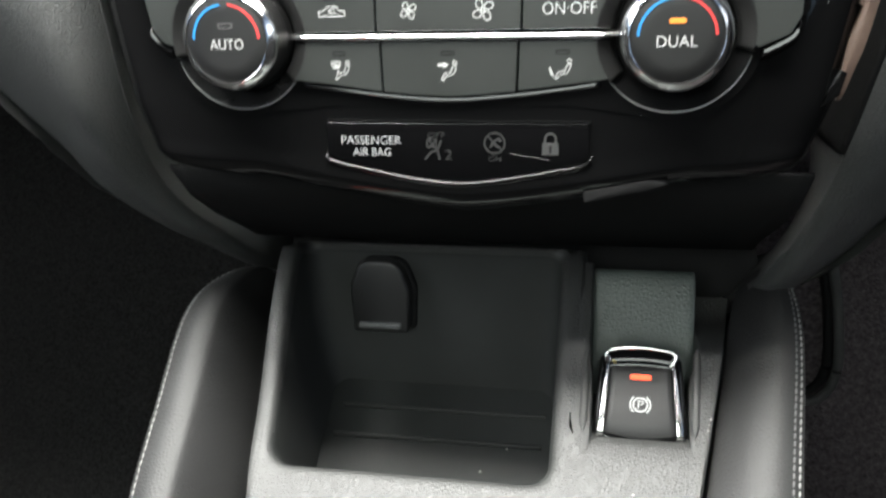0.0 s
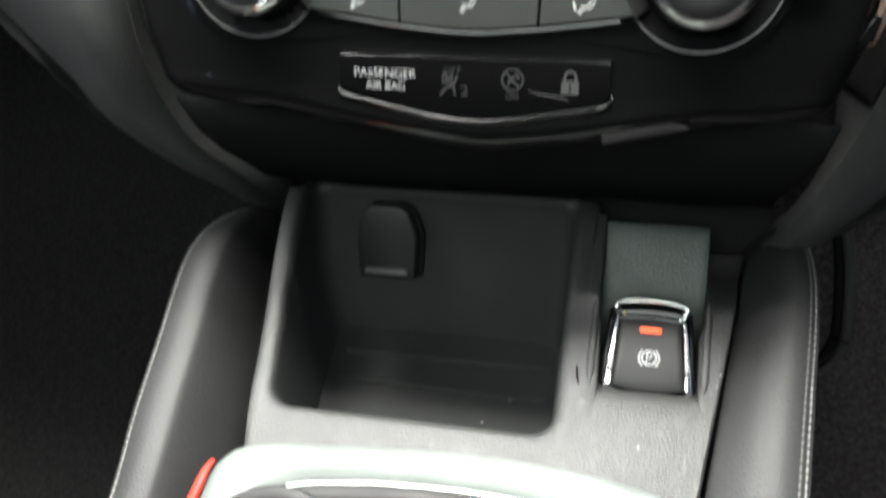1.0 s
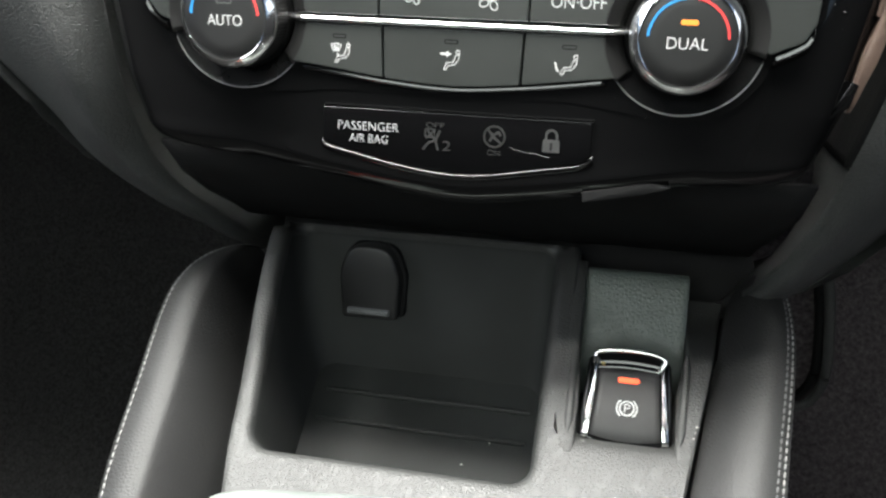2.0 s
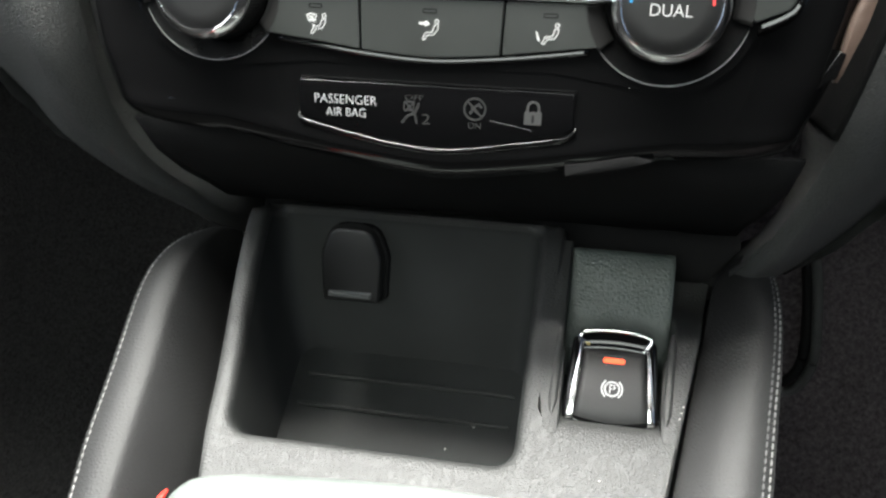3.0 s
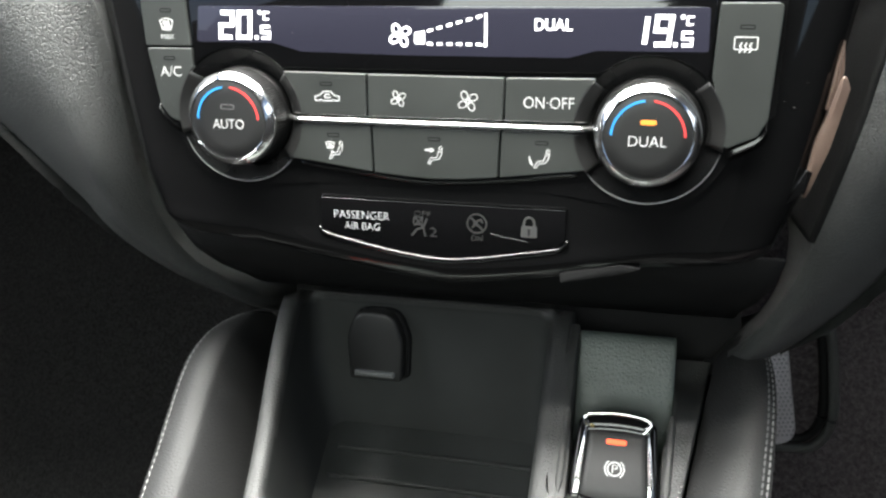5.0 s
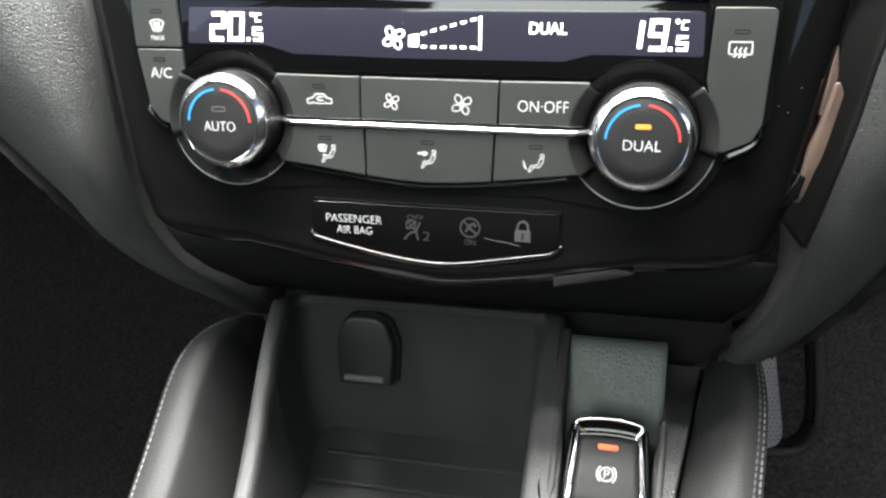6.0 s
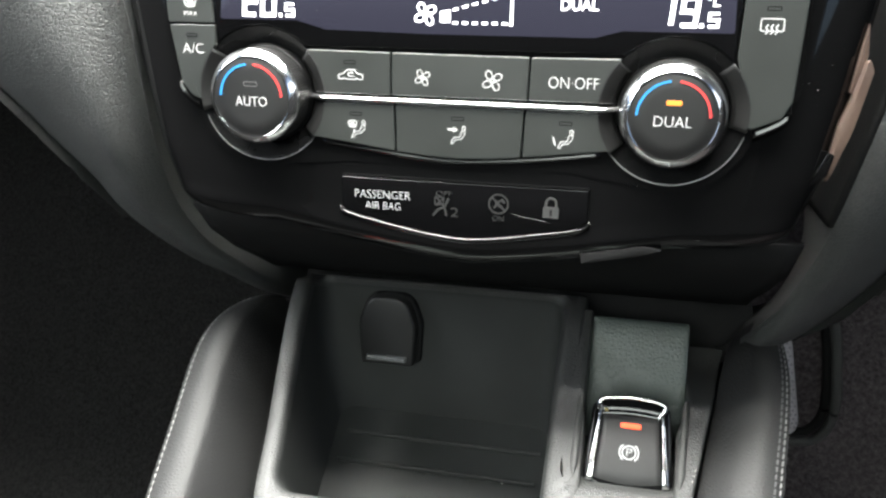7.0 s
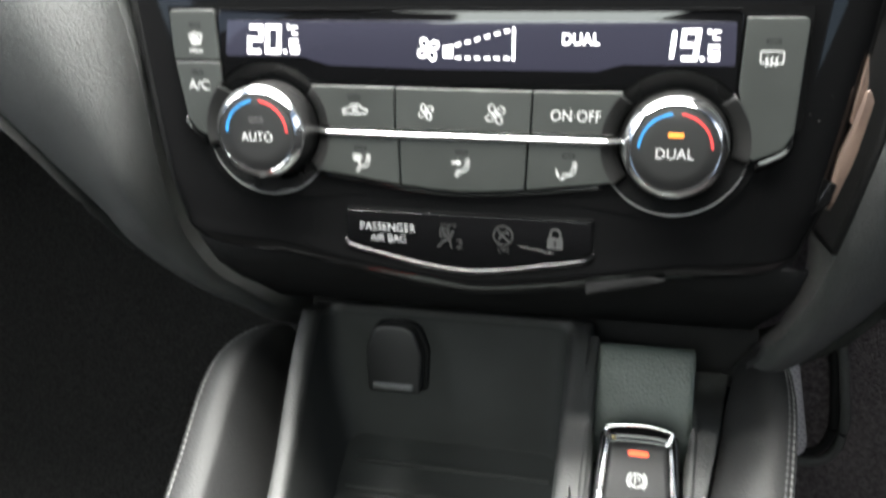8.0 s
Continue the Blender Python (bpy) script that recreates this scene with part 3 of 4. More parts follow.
def windscreen(bm, x, y, s, z0, z1):
    ribbon(bm, [(x - s, y + 0.55 * s), *ring_points(x, y - 0.6 * s, 1.55 * s, 130, 50, 8, 1.5 * s), (x + s, y + 0.55 * s), (x + 0.62 * s, y - 0.55 * s), *ring_points(x, y - 1.0 * s, 0.9 * s, 58, 122, 6, 0.7 * s), (x - 0.62 * s, y - 0.55 * s)][::-1], 0.38, z0, z1, True)
    for k in (-0.35, 0, 0.35):
        ribbon(bm, [(x + k * s, y - 0.75 * s), (x + k * s * 0.8 + 0.12 * s, y - 0.1 * s), (x + k * s - 0.1 * s, y + 0.25 * s), (x + k * s, y + 0.6 * s)], 0.38 * s / 2, z0, z1)


def seated(bm, x, y, z0, z1, arrow):
    """Seat-shaped pictogram with an air arrow."""
    ribbon(bm, ring_points(x + 2.4, y + 2.6, 0.62, n=10), 0.28, z0, z1, True)
    ribbon(bm, [(x + 2.9, y + 1.6), (x + 1.7, y + 1.4), (x + 0.9, y - 0.7), (x - 1.2, y - 0.9), (x - 2.2, y - 3.0), (x - 1.5, y - 3.2), (x - 0.6, y - 1.7), (x + 1.5, y - 1.5), (x + 2.7, y + 0.2)], 0.28, z0, z1, True)
    if arrow == "face":
        ribbon(bm, [(x - 3.4, y + 1.9), (x - 1.0, y + 1.9)], 0.75, z0, z1)
        prism(bm, [Vector(p) for p in ((x - 1.4, y + 0.9), (x + 0.3, y + 1.9), (x - 1.4, y + 2.9))], z0, z1 + 0.1, 0.01)
    elif arrow == "feet":
        prism(bm, [Vector(p) for p in ((x - 3.6, y - 1.9), (x - 2.6, y - 2.5), (x - 3.9, y + 0.8), (x - 4.2, y + 0.7))], z0, z1 + 0.1, 0.01)
    else:
        windscreen(bm, x - 1.8, y + 1.7, 1.6, z0, z1)
        ribbon(bm, [(x - 1.5, y - 0.4), (x - 0.9, y - 0.6)], 0.6, z0, z1)


def car(bm, x, y, z0, z1):
    ribbon(bm, [(x - 4.4, y - 1.3), (x - 4.6, y + 0.2), (x - 2.6, y + 0.7), (x - 1.4, y + 2.0), (x + 1.5, y + 2.0), (x + 2.7, y + 0.7), (x + 4.6, y + 0.3), (x + 4.5, y - 1.1), (x + 3.2, y - 1.3), (x + 2.4, y - 0.9), (x + 1.6, y - 1.3), (x - 1.6, y - 1.3), (x - 2.4, y - 0.9), (x - 3.2, y - 1.3)][::-1], 0.32, z0, z1, True)
    ribbon(bm, [(x + 1.5, y - 0.2), (x - 0.6, y - 0.2), (x - 1.0, y + 0.5), (x - 0.4, y + 1.0), (x + 1.2, y + 1.0)], 0.36, z0, z1)


def rear_window(bm, x, y, z0, z1):
    ribbon(bm, rounded([(x - 3.5, y - 1.6), (x + 3.5, y - 1.6), (x + 3.5, y + 2.2), (x - 3.5, y + 2.2)], 0.5, 3), 0.36, z0, z1, True)
    for k in (-1.5, 0, 1.5):
        ribbon(bm, [(x + k - 0.4, y - 2.6), (x + k + 0.35, y - 1.6), (x + k - 0.3, y - 0.5), (x + k + 0.3, y + 0.5)], 0.45, z0, z1)


b = button([(-110.0, 61.4), (-91.9, 61.4), (-92.9, 79.3), (-110.8, 79.3)], [0.8, 0.8, 0.8, 2.2], (-100.8, 74.0))
icon(b, lambda bm, a, c: (windscreen(bm, -100.8, 68.8, 2.6, a, c), lettering(bm, "MAX", -103.4, -98.2, 63.9, 65.5, a, c)))
b = button([(-109.8, 60.7), (-106.2, 39.5), (-102.6, 34.8), (-92.0, 31.2), (-91.7, 60.7)][::-1], [0.8, 2, 4, 2.5, 0.8], (-101.0, 57.0))
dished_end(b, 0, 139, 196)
icon(b, lambda bm, a, c: lettering(bm, "A/C", -105.0, -96.6, 50.4, 54.0, a, c))
b = button([(98.0, 30.6), (107.8, 34.9), (110.6, 40.5), (112.0, 77.0), (93.0, 77.0), (92.3, 54)], [1, 2.5, 3, 2.2, 0.8, 2], (101.6, 69.6))
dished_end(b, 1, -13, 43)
icon(b, lambda bm, a, c: rear_window(bm, 101.5, 64.3, a, c))
b = button([(-60, 37.7), (-24.9, 37.7), (-24.9, 52.6), (-58, 53.0)], 0.7, (-39.8, 48.9))
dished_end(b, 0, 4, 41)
icon(b, lambda bm, a, c: car(bm, -39.6, 44.2, a, c))
b = button([(-24.2, 37.7), (24.2, 37.7), (24.6, 52.3), (-24.2, 52.6)], 0.7)
icon(b, lambda bm, a, c: (fan(bm, -13.0, 44.3, 3.0, 0.30, a, c), fan(bm, 12.0, 44.1, 3.8, 0.32, a, c)))
b = button([(24.9, 37.7), (60, 37.7), (58, 52.6), (25.2, 52.3)], 0.7)
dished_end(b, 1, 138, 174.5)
icon(b, lambda bm, a, c: lettering(bm, "ON\u00b7OFF", 31.4, 48.4, 42.3, 46.1, a, c))
b = button([(-58, 22.0), (-40, 19.9), (-23.2, 17.6), (-23.6, 34.3), (-56, 34.6)], 0.7, (-37.9, 30.6))
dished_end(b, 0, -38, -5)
icon(b, lambda bm, a, c: seated(bm, -37.4, 25.0, a, c, "glass"))
b = button([(-22.5, 17.5), (-11, 16.4), (0, 15.9), (11, 16.4), (22.6, 17.5), (23.3, 34.0), (-22.9, 34.3)], 0.7, (-0.1, 30.4))
icon(b, lambda bm, a, c: seated(bm, -0.2, 24.6, a, c, "face"))
b = button([(23.4, 17.6), (40, 19.7), (58, 22.0), (57, 34.2), (24.0, 34.0)], 0.7, (38.0, 30.4))
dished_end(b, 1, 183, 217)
icon(b, lambda bm, a, c: seated(bm, 37.8, 24.9, a, c, "feet"))

# rims of light along the unit's lower edge
thick(part("lower_rim", ledge([(-52, 21.1), (-38, 19.2), (-22, 17.2), (0, 15.7), (22, 17.2), (38, 19.1), (50.5, 20.9)], 0.55), PIANO, unit), 0.6)
thick(part("corner_rim", ledge([(-107.6, 40), (-105.8, 37.2), (-102.6, 34.2), (-100.0, 32.9)], 0.6), PIANO, unit), 0.6)
thick(part("corner_rim", ledge([(110.6, 39), (108.9, 35.4), (105, 32.8), (99.6, 30.2)], 0.6), PIANO, unit), 0.6)


def knob(x, y, word, lamp):
    part("knob_hollow", lathe(bmesh.new(), [(24.4, -0.5), (24.2, -0.62), (22.4, -1.9), (20.4, -3.4), (18.6, -4.7), (10, -4.8)], 72, x, y, True), HOLLOW, unit, "black hollow round the knob")
    part("recess_rim", tube(bmesh.new(), [(x + 24.7 * math.cos(radians(a)), y + 24.7 * math.sin(radians(a)), -0.5) for a in range(200, 345, 4)], [0.10 + 0.24 * math.sin(math.pi * i / 36) ** 0.6 for i in range(37)], 10), EDGE, unit, "thin edge of the hollow, its highlight put into bright grey")
    k = part("knob", lathe(bmesh.new(), [(18.3, -4.6), (18.1, -3.0), (17.3, -2.2), (17.1, -1.6), (16.8, 6.2), (16.4, 6.8), (14.0, 7.2)], 384, x, y, True, (3, 4)), RUBBER, unit, "knurled black rotary knob")
    part("chrome_ring", lathe(bmesh.new(), [(16.6, 6.2), (17.1, 6.8), (17.2, 7.4), (16.95, 8.0), (16.2, 8.95), (15.3, 9.9), (14.8, 10.35), (14.5, 10.5), (14.3, 10.4), (14.2, 10.0)], 96, x, y, False), CHROME, k, "bright chrome ring")
    part("cap", lathe(bmesh.new(), [(14.3, 9.0), (14.3, 10.0), (13.9, 10.25), (9, 10.3), (3, 10.32)], 72, x, y), KNOB_CAP, k, "flat black cap")
    for a0, a1, mat in ((97, 178, BLUE), (2, 83, RED)):
        bm = bmesh.new()
        ribbon(bm, ring_points(x, y, 11.7, a0, a1, 22), 0.75, 10.1, 10.4)
        part("scale_arc", bm, mat, k, "blue arc" if mat is BLUE else "red arc", False)
    part("legend", lettering(bmesh.new(), word, x - 6.0, x + 6.0, y - 3.1, y + 0.3, 10.2, 10.42), WHITE, k, "white lettering", False)
    bm = bmesh.new()
    pts = rounded([(x - 2.5, y + 4.0), (x + 2.5, y + 4.0), (x + 2.5, y + 5.5), (x - 2.5, y + 5.5)], 0.6, 4)
    if lamp:
        prism(bm, pts, 10.1, 10.45, 0.05)
    else:
        ribbon(bm, pts, 0.3, 10.1, 10.38, True)
    part("indicator", bm, AMBER if lamp else GREY_MARK, k, "lit amber lamp" if lamp else "unlit indicator outline", False)


knob(*KNOBS[0], "AUTO", False)
knob(*KNOBS[1], "DUAL", True)

# ---------------------------------------------------------------- warning strip
strip = thing("warning_strip", PANEL, "gloss black strip with an air bag legend and dim warning symbols", "indicator panel")
part("lens", slab([(-44.5, -4.6), (-41, -6.4), (-26, -9.8), (-12, -12.3), (2, -13.4), (14, -12.5), (30, -9.8), (44, -7.1), (47.2, -4.4), (47.2, 6.8), (-44.5, 6.8)], -2.0, -0.35, 0.6, 0.3), GLASS, strip)
bm = bmesh.new()
lettering(bm, "PASSENGER", -39.2, -17.8, -0.7, 2.2, -0.4, -0.2, -0.019)
lettering(bm, "AIR BAG", -35.2, -21.6, -4.9, -2.1, -0.4, -0.2, -0.019)
part("legend", bm, LEGEND, strip, "lit white lettering", False)
bm = bmesh.new()
lettering(bm, "OFF", -8.2, -2.0, 1.8, 3.5, -0.4, -0.2)
ribbon(bm, [(-8.0, 1.2), (-5.0, -2.4)], 0.6, -0.4, -0.22)
ribbon(bm, [(-8.2, -2.0), (-4.8, 1.2)], 0.6, -0.4, -0.22)
ribbon(bm, rounded([(-8.4, -1.6), (-5.2, -1.6), (-5.2, 1.2), (-8.4, 1.2)], 0.5, 3), 0.45, -0.4, -0.22, True)
ribbon(bm, [(-3.4, 0.8), (-4.8, -2.6), (-7.2, -3.4), (-9.2, -5.9)], 0.8, -0.4, -0.22)
ribbon(bm, [(-4.8, -2.6), (-4.0, -5.9)], 0.7, -0.4, -0.22)
lettering(bm, "2", -2.4, 0.4, -5.9, -2.6, -0.4, -0.2)
part("icon", bm, DIM, strip, "dim air bag off symbol", False)
bm = bmesh.new()
ribbon(bm, ring_points(15.2, 0.0, 3.5, n=24), 0.6, -0.4, -0.22, True)
ribbon(bm, [(12.8, 2.4), (17.6, -2.4)], 0.6, -0.4, -0.22)
ribbon(bm, [(13.6, -1.6), (15.2, 0.8), (16.6, 1.6), (17.4, 0.4)], 0.8, -0.4, -0.22)
ribbon(bm, [(14.0, 0.4), (16.8, -1.6)], 0.7, -0.4, -0.22)
lettering(bm, "ON", 13.1, 17.3, -6.4, -4.4, -0.4, -0.2)
part("icon", bm, DIM, strip, "dim air bag on symbol", False)
bm = bmesh.new()
prism(bm, rounded([(31.4, -4.0), (37.0, -4.0), (37.0, 0.2), (31.4, 0.2)], 0.3), -0.4, -0.2, 0.02)
ribbon(bm, [(32.4, 0.0), (32.4, 1.6), *ring_points(34.2, 1.6, 1.8, 170, 10, 8), (36.0, 1.6), (36.0, 0.0)], 0.7, -0.4, -0.24)
lock = part("icon", bm, material("grey_print", (0.038, 0.038, 0.038), 0.5), strip, "grey padlock symbol", False)
bm = bmesh.new()
prism(bm, rounded([(33.8, -3.3), (34.6, -3.3), (34.6, -0.8), (33.8, -0.8)], 0.2), -0.25, -0.15, 0.01)
part("keyhole", bm, DARK, lock, "", False)

# ---------------------------------------------------------------- centre console
console = thing("centre_console", DECK, "black grained plastic centre console with an open storage tray", "console")


def rise(w):
    """How far the console's rims climb towards the dashboard."""
    return 10.0 * smooth01((w - 2) / 85)


def rrect(x0, x1, y0, y1, r, lift, spread=0.0):
    """A rounded rectangle of 100 points; lift(x, y) gives its height."""
    pts = []
    for cx, cy, a in ((x1 - r, y0 + r, -90), (x1 - r, y1 - r, 0), (x0 + r, y1 - r, 90), (x0 + r, y0 + r, 180)):
        for k in range(6):
            f = radians(a + 90 * k / 5)
            pts.append((cx + r * math.cos(f), cy + r * math.sin(f)))
    out = []
    for i, p in enumerate(pts):
        q = pts[(i + 1) % len(pts)]
        n = 20 if i % 6 == 5 else 1
        out += [(p[0] + (q[0] - p[0]) * k / n, p[1] + (q[1] - p[1]) * k / n) for k in range(n)]
    flared = []
    for x, y in out:
        k = smooth01((-50 - x) / 25)
        if x1 > 42 and x > 40:
            x += 7.0 * (1 - smooth01((y - 4) / 12))
        flared.append((x + k * (spread - (0.092 if y > 0 else 0.2) * y * (spread > 0)), y))
    return [(x, y, lift(x, y)) for x, y in flared]


def rim(drop=0.0):
    def f(x, y):
        fall = -0.2 if drop < 0.2 and x > 42 else drop
        side = smooth01((abs(x + 23) - 46) / 12)
        back = smooth01((y - 98) / 12)
        return rise(y) * (side * (1 - back)) * (0.1 if x > 0 else 1.0) - 2.5 * back - 1.6 * max(0.0, y - 111.6) - fall
    return f


bm = bmesh.new()
loops(bm, [
    rrect(-88.9, 44.6, -60, 122, 3, rim(24), 1.1),
    rrect(-88.8, 44.4, -60, 121.5, 3, rim(2.4), 1.1),
    rrect(-88.4, 44.0, -59.5, 121, 3, rim(0.7), 1.1),
    rrect(-87.8, 43.2, -59, 120, 3, rim(0.1), 1.1),
    rrect(-86.8, 41.4, -30, 116, 6, rim(-0.2), 1.8),
    rrect(-84.6, 39.4, -6.5, 112, 9, rim(-0.1), 2.6),
    rrect(-83.8, 37.2, -4.2, 110.6, 9, rim(0.4), 3.0),
    rrect(-83.2, 35.6, -2.6, 110.2, 9, rim(1.4), 3.4),
    rrect(-82.8, 34.6, -1.6, 109.6, 9, rim(3.2), 3.6),
    rrect(-82.6, 34.1, -1.2, 109.0, 9, rim(6), 3.6),
    rrect(-81.0, 32.6, 1.2, 92, 9, lambda x, y: -28 + 0.3 * rim()(x, y), 1.2),
    rrect(-79.5, 30.6, 3.6, 69.0, 8, lambda x, y: -59.4),
    rrect(-79.2, 30.3, 4.0, 68.5, 8, lambda x, y: -60.0),
    rrect(-70.0, 22.0, 12.0, 60.0, 4, lambda x, y: -60.0),
], False, True)
deck = part("tray_deck", bm, CONSOLE, console, "grained black rim falling into a square tray")
deck.data.materials.append(TRAY)
for f in deck.data.polygons:
    if f.center.z < -0.002 - 0.004 * (f.center.y > 0.1) and -0.0955 < f.center.x < 0.0365 and -0.0022 < f.center.y < 0.1095:
        f.material_index = 1
for y, x0, x1 in ((38.4, -74.2, 26.6), (54.0, -72.6, 27.4)):
    part("tray_rib", slab([(x0, y - 0.9), (x1, y - 0.9), (x1, y + 0.9), (x0, y + 0.9)], -60.3, -58.0, 0.8, 0.7), CONSOLE, console)


def flank(y):
    """The console's outer edge, which spreads towards the dashboard."""
    return 92.0 + 0.17 * y


# deck beside the tray, round the parking brake switch
bm = bmesh.new()
rows = []
for y, n in ((-60, 0), (-30, 0), (-10, 0), (8, 0), (16, -0.3), (20, -2.0), (22, -4.5), (40, -14), (54, -33), (56, -34)):
    k = 0.25 if y < 17 else 0.0
    e = flank(y)
    cols = [(42.6, n - 0.6), (44.2, n + 0.16), (47.5, n + 0.22), (51.5, n + k)]
    cols += [(51.5 + (e - 54.5) * i / 6, n + k) for i in range(1, 7)]
    rows.append([(x, y, z) for x, z in cols + [(e - 1.4, n + k), (e - 0.4, n - 0.9), (e, n - 6)]])
thick(part("switch_deck", sheet(bm, rows), CONSOLE, console), 2)
for left in (True, False):
    bm = bmesh.new()
    rings = []
    for i in range(25):
        y = 2 + 102 * i / 24
        k = smooth01((y - 46) / 10)
        a, b = (41.0, 49.8 - 1.6 * k) if left else (87.6 + 4.7 * k, flank(y) - 0.3)
        h = 0.26 + (0.12 + 0.1 * rise(y) - 3.0 * smooth01((y - 80) / 24) if left else -26.0 * smooth01((y - 54) / 44)) - 2.5 * (1 - smooth01((y - 3) / 13))
        inner = [(1.4, 0.3), (2.8, 0.08), (4.0, 0.0)] if left else [(0.6, 0.25), (1.6, 0.0)]
        rings.append([(a, y, h - 30), (a, y, h - 1.0)] + [(a + u, y, h - d) for u, d in inner] + [(b - 1.6, y, h), (b - 0.5, y, h - 0.35), (b, y, h - 1.4), (b, y, h - 40)])
    loops(bm, rings, True, True)
    part("side_rail", bm, CONSOLE, console)
for x0, x1 in ((46.6, 47.2), (89.4, 91.3)):
    bm = bmesh.new()
    tube(bm, [(x0 + (x1 - x0) * k / 14, 21 + 40 * k / 14, 0.5 - 0.12 * k / 14) for k in range(15)], [0.3, 1.2] + [1.75] * 11 + [1.2, 0.4], 10, 0.75)
    part("finger_ridge", bm, CONSOLE, console)

# sloping pad in front of the switch
bm = bmesh.new()
rows = []
for y, n in ((55, -34), (58, -30.2), (62, -26.0), (66, -22.6), (70, -19.6), (76, -15.4), (84, -10.1), (92, -5.6), (96, -3.6), (98.6, -2.7), (100.6, -2.7), (102.6, -4.0), (104, -7), (105, -20)):
    rows.append([(48.3, y, n - 3), (48.6, y, n - 0.5), (49.6, y, n)] + [(x, y, n) for x in range(53, 90, 6)] + [(90.8, y, n), (91.8, y, n - 0.5), (92.1, y, n - 3)])
thick(part("front_pad", sheet(bm, rows), PAD, console, "smooth sloping pad with fine grain"), 2)

# hidden body of the console, down to the floor and forward under the dashboard
bm = bmesh.new()
rings = []
for y, x0, x1, top in ((-260, -97, 97.5, -66), (60, -97, 97.5, -66), (109.5, -104, 112, -66), (112, -112, 128, -44), (150, -108, 120, -16), (230, -108, 120, -16)):
    rings.append([(x0, y, -300), (x0, y, top), (x1, y, top), (x1, y, -300)])
loops(bm, rings, True, True)
part("tunnel", bm, DARK, console, "matt black side of the console")
for ring in ([(-97.9, -260), (-98.6, -260), (-98.6, 40), (-107, 40), (-112, 111), (-97.9, 111)], [(98.6, -260), (99.4, -260), (99.4, 40), (112, 40), (128, 95), (128, 111), (98.6, 111)]):
    bm = bmesh.new()
    loops(bm, [[(x, y, z) for x, y in ring] for z in (-290, -80)], True, True)
    part("flank", bm, DARK, console)

# ---------------------------------------------------------------- padded bolsters


def roll(f, crest, depth):
    """Height of the padding across its width, from the inner foot (0) over the crest to the outer seam (1)."""
    k = (f - crest) / (1 - crest)
    if k < 0:
        return -1.6 - depth * ((crest - f) / crest) ** 1.28
    return -1.6 * (1 - k / 0.40) ** 2 if k < 0.40 else -3.6 * ((k - 0.40) / 0.60) ** 1.8


def bolster(name, line, crest, depth, label, seams, group):
    """A padded leather roll: line gives forward place, inner edge, outer edge and height."""
    th = thing(name, DECK, label, "side bolster", group)
    bm, rings = bmesh.new(), []
    line = curve([Vector(p).to_4d() if len(p) == 3 else Vector(p) for p in line], 8)
    for y, a, b, h in line:
        ring = []
        for k in range(37):
            f = k / 36
            x = a + (b - a) * f
            ring.append((x, y, h + roll(f, crest, depth)))
        ring += [(b + (b - a) * 0.03, y, h - 30), (b - (b - a) * 0.02, y, h - 120), (a, y, h - 120), (a - (b - a) * 0.01, y, h - 40)]
        rings.append(ring)
    loops(bm, rings, True, True)
    body = part("padding", bm, BOLSTER, th, "smooth black leather")
    for f, mat in seams:
        bm = bmesh.new()
        pts = []
        for y, a, b, h in line:
            x = a + (b - a) * f
            pts.append(Vector((x, y, h + roll(f, crest, depth))))
        # even stitches along the seam
        far = [0.0]
        for p, q in zip(pts, pts[1:]):
            far.append(far[-1] + (q - p).length)

        def at(d):
            k = next((i for i in range(1, len(far)) if far[i] >= d), len(far) - 1)
            return pts[k - 1].lerp(pts[k], (d - far[k - 1]) / (far[k] - far[k - 1]))

        d = 0.5
        while d < far[-1] - 3:
            a0, a1 = at(d), at(d + 2.5)
            side = (a1 - a0).cross(Vector((0, 0, 1))).normalized() * 0.22
            up = Vector((0, 0, 0.3))
            tube(bm, [a0 - up * 0.6 - side, a0 * 0.75 + a1 * 0.25 + up, a0 * 0.25 + a1 * 0.75 + up, a1 - up * 0.6 + side], [0.20, 0.38, 0.38, 0.20], 6)
            d += 3.2
        part("stitching", bm, mat, body, "pale grey stitching" if mat is THREAD else "dull grey stitching")
    return th


bolster("console_bolster", [(-150, -89, -124, 2), (-90, -91, -127, 3), (-42, -92, -130, 4), (-15, -93, -133.5, 4), (20, -95, -136, 4), (57, -98, -139, 3.5), (76, -101, -137, 2), (90, -104, -132, -3), (100, -106, -124, -9), (106, -108, -116, -18)],
        0.56, 44.0, "black leather console bolster with pale stitching on its outer edge", [(0.95, THREAD)], "console bolsters")
bolster("console_bolster", [(-150, 80, 113, 2), (-90, 84, 119.5, 3), (-42, 88.0, 122.4, 5), (-15, 91.4, 125, 5.5), (20, 96.8, 128.6, 5.5), (57, 102.6, 132.6, 4.5), (80, 106.6, 134, 1.5), (100, 110.5, 133, -4.5), (114, 116, 130, -13)],
        0.46, 10.0, "black leather console bolster with a double row of stitching", [(0.88, DULL_THREAD), (0.95, THREAD)], "console bolsters")

